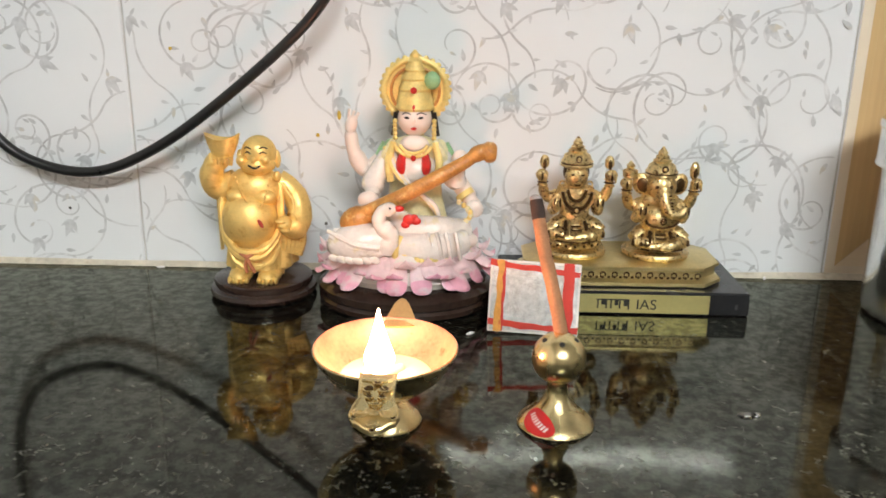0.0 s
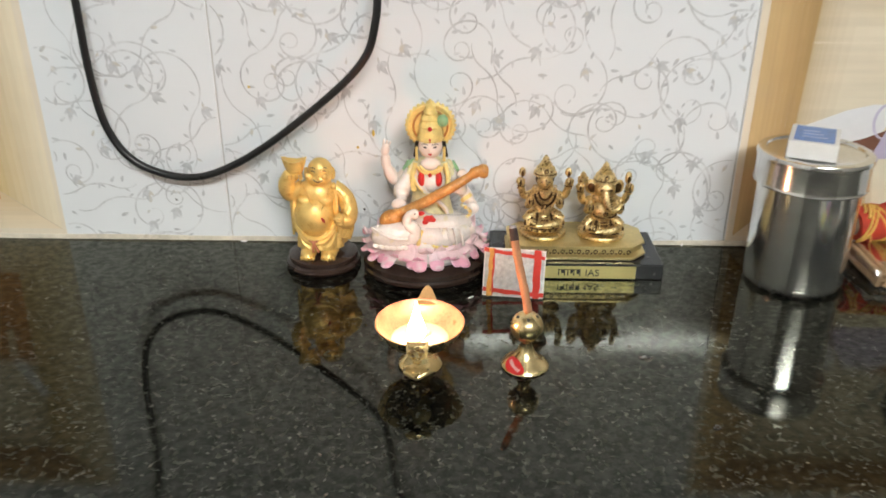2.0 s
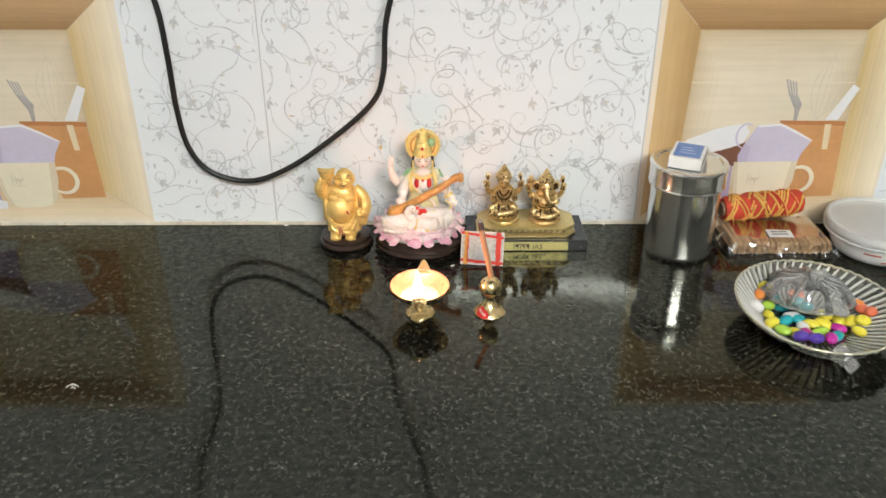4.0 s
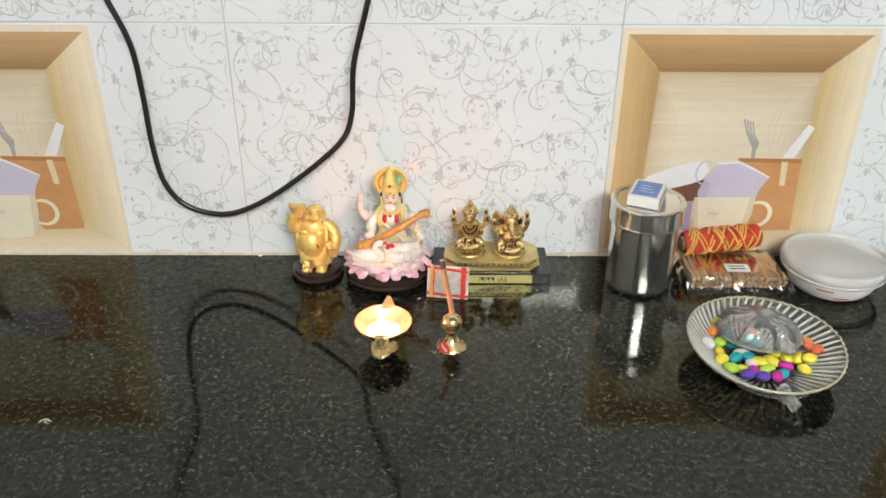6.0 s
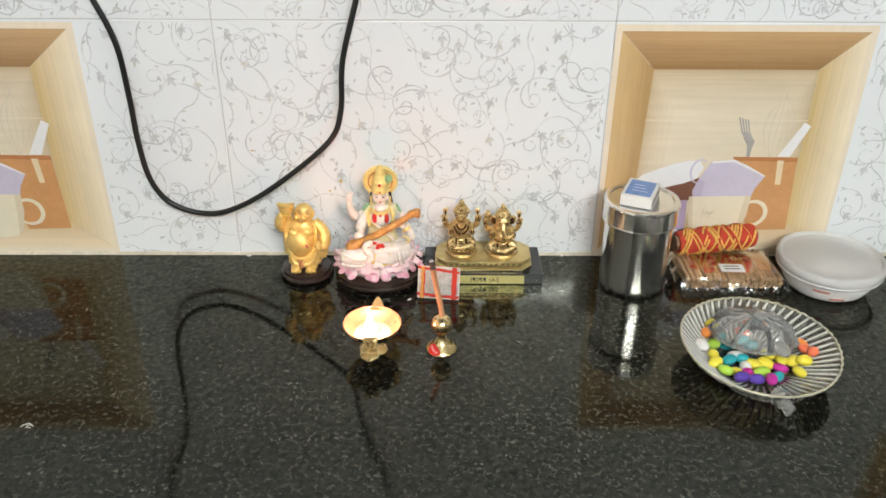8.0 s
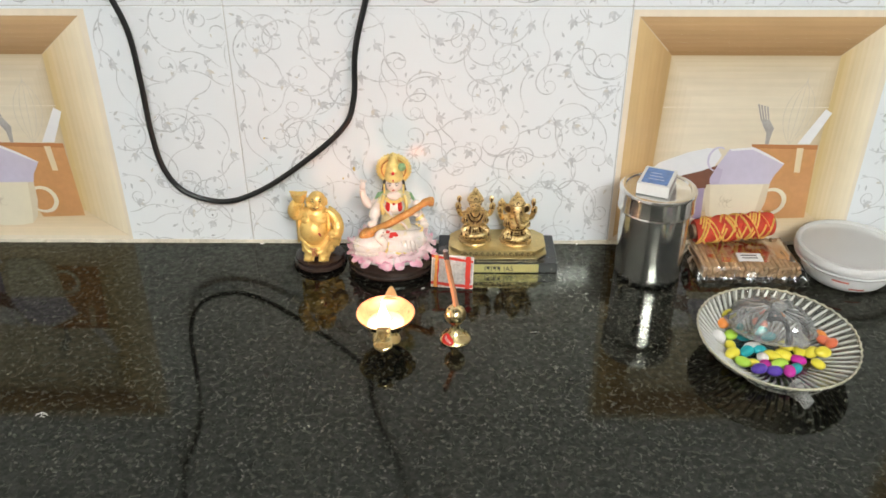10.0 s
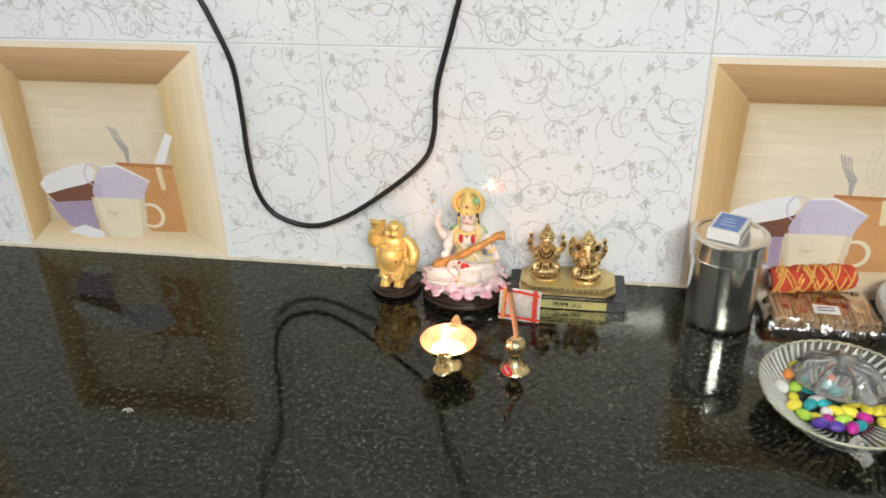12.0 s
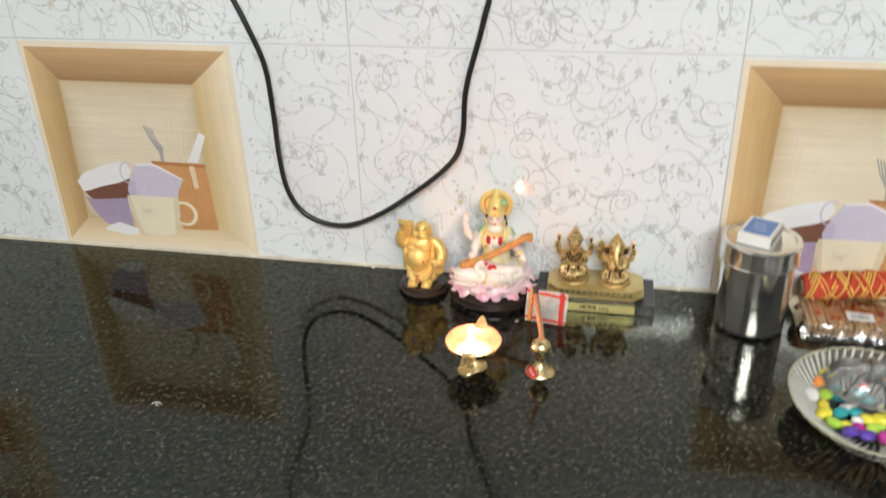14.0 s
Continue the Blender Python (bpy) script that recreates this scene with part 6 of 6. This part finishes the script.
# ---------------------------------------------------------------- crumbs on the counter
GRAIN_MESH = mesh_of("rice_grain", Shape().ball((0, 0, 0.0007), (0.0030, 0.0010, 0.0008), 0, seg=10, rings=7), SUGAR)
for x, y, rz in ((0.0335, -0.1085, 40), (-0.1740, -0.0060, 5), (0.2265, -0.0040, 70)):
    o = new("rice_grain", GRAIN_MESH)
    o.matrix_basis = pose(x, y, 0, 0, 0, rz)
    tagged(o, "single white rice grain lying on the granite counter", "rice grain", "rice grains on the counter")
drop = Shape()
for x, y, r in ((0, 0, 0.0036), (0.0042, 0.0006, 0.0022)):
    drop.lathe((x, y, 0), [(r, 0.0001), (r * 0.92, 0.0005), (r * 0.6, 0.0009), (0.0002, 0.0010)], 0, seg=18, wobble=lambda b: 1 + 0.16 * math.sin(2 * b + 1) + 0.08 * math.sin(5 * b))
o = part("water_drop", drop, WATER)
o.matrix_basis = pose(0.1555, -0.1935, 0)
tagged(o, "clear water drop on the black granite counter", "water drop")
small = Shape().lathe((0, 0, 0), [(0.0028, 0.0001), (0.0025, 0.0005), (0.0016, 0.0008), (0.0002, 0.0009)], 0, seg=18, wobble=lambda b: 1 + 0.18 * math.sin(2 * b))
o = part("water_drop", small, WATER)
o.matrix_basis = pose(0.185, -0.272, 0)
tagged(o, "tiny clear water drop on the black granite counter", "water drop")

LINT = material("pale_cotton_lint", (0.62, 0.60, 0.54), 0.9, vary=0.1, scale=90)
fluff = Shape()
for k in range(5):
    a = 0.9 * k
    fluff.tube(spline([(0.006 * math.cos(a), 0.003 * math.sin(a), 0.0006), (0.002 * math.sin(a), 0.003 * math.cos(2 * a), 0.0016), (-0.006 * math.cos(a + 0.6), -0.003 * math.sin(a + 0.4), 0.0006)], 5), 0.0003, 0, seg=5)
o = part("cotton_lint", fluff, LINT)
o.matrix_basis = pose(-0.319, -0.328, 0)
tagged(o, "small tangle of pale cotton lint on the granite counter", "lint")

TURMERIC = material("turmeric_stain", (0.62, 0.42, 0.06), 0.5, vary=0.2, scale=300)
SPECK = material("dark_soot_speck", (0.05, 0.045, 0.04), 0.7, vary=0.2, scale=300)
for x, z, w, h, m, what in ((-0.052, 0.103, 0.0013, 0.0030, TURMERIC, "yellow turmeric"), (-0.066, 0.090, 0.0012, 0.0012, TURMERIC, "yellow turmeric"), (-0.157, 0.143, 0.0011, 0.0012, TURMERIC, "yellow turmeric"),
                            (-0.0625, 0.0315, 0.0011, 0.0012, SPECK, "dark soot"), (-0.233, 0.039, 0.0010, 0.0010, SPECK, "dark soot")):
    o = part("splash_mark", Shape().ball((0, 0, 0), (w, 0.0006, h), 0, seg=10, rings=7), m)
    o.matrix_basis = pose(x, -0.0010, z)
    tagged(o, "small " + what + " splash on the tiled wall", "stain", "splashes on the tiles")
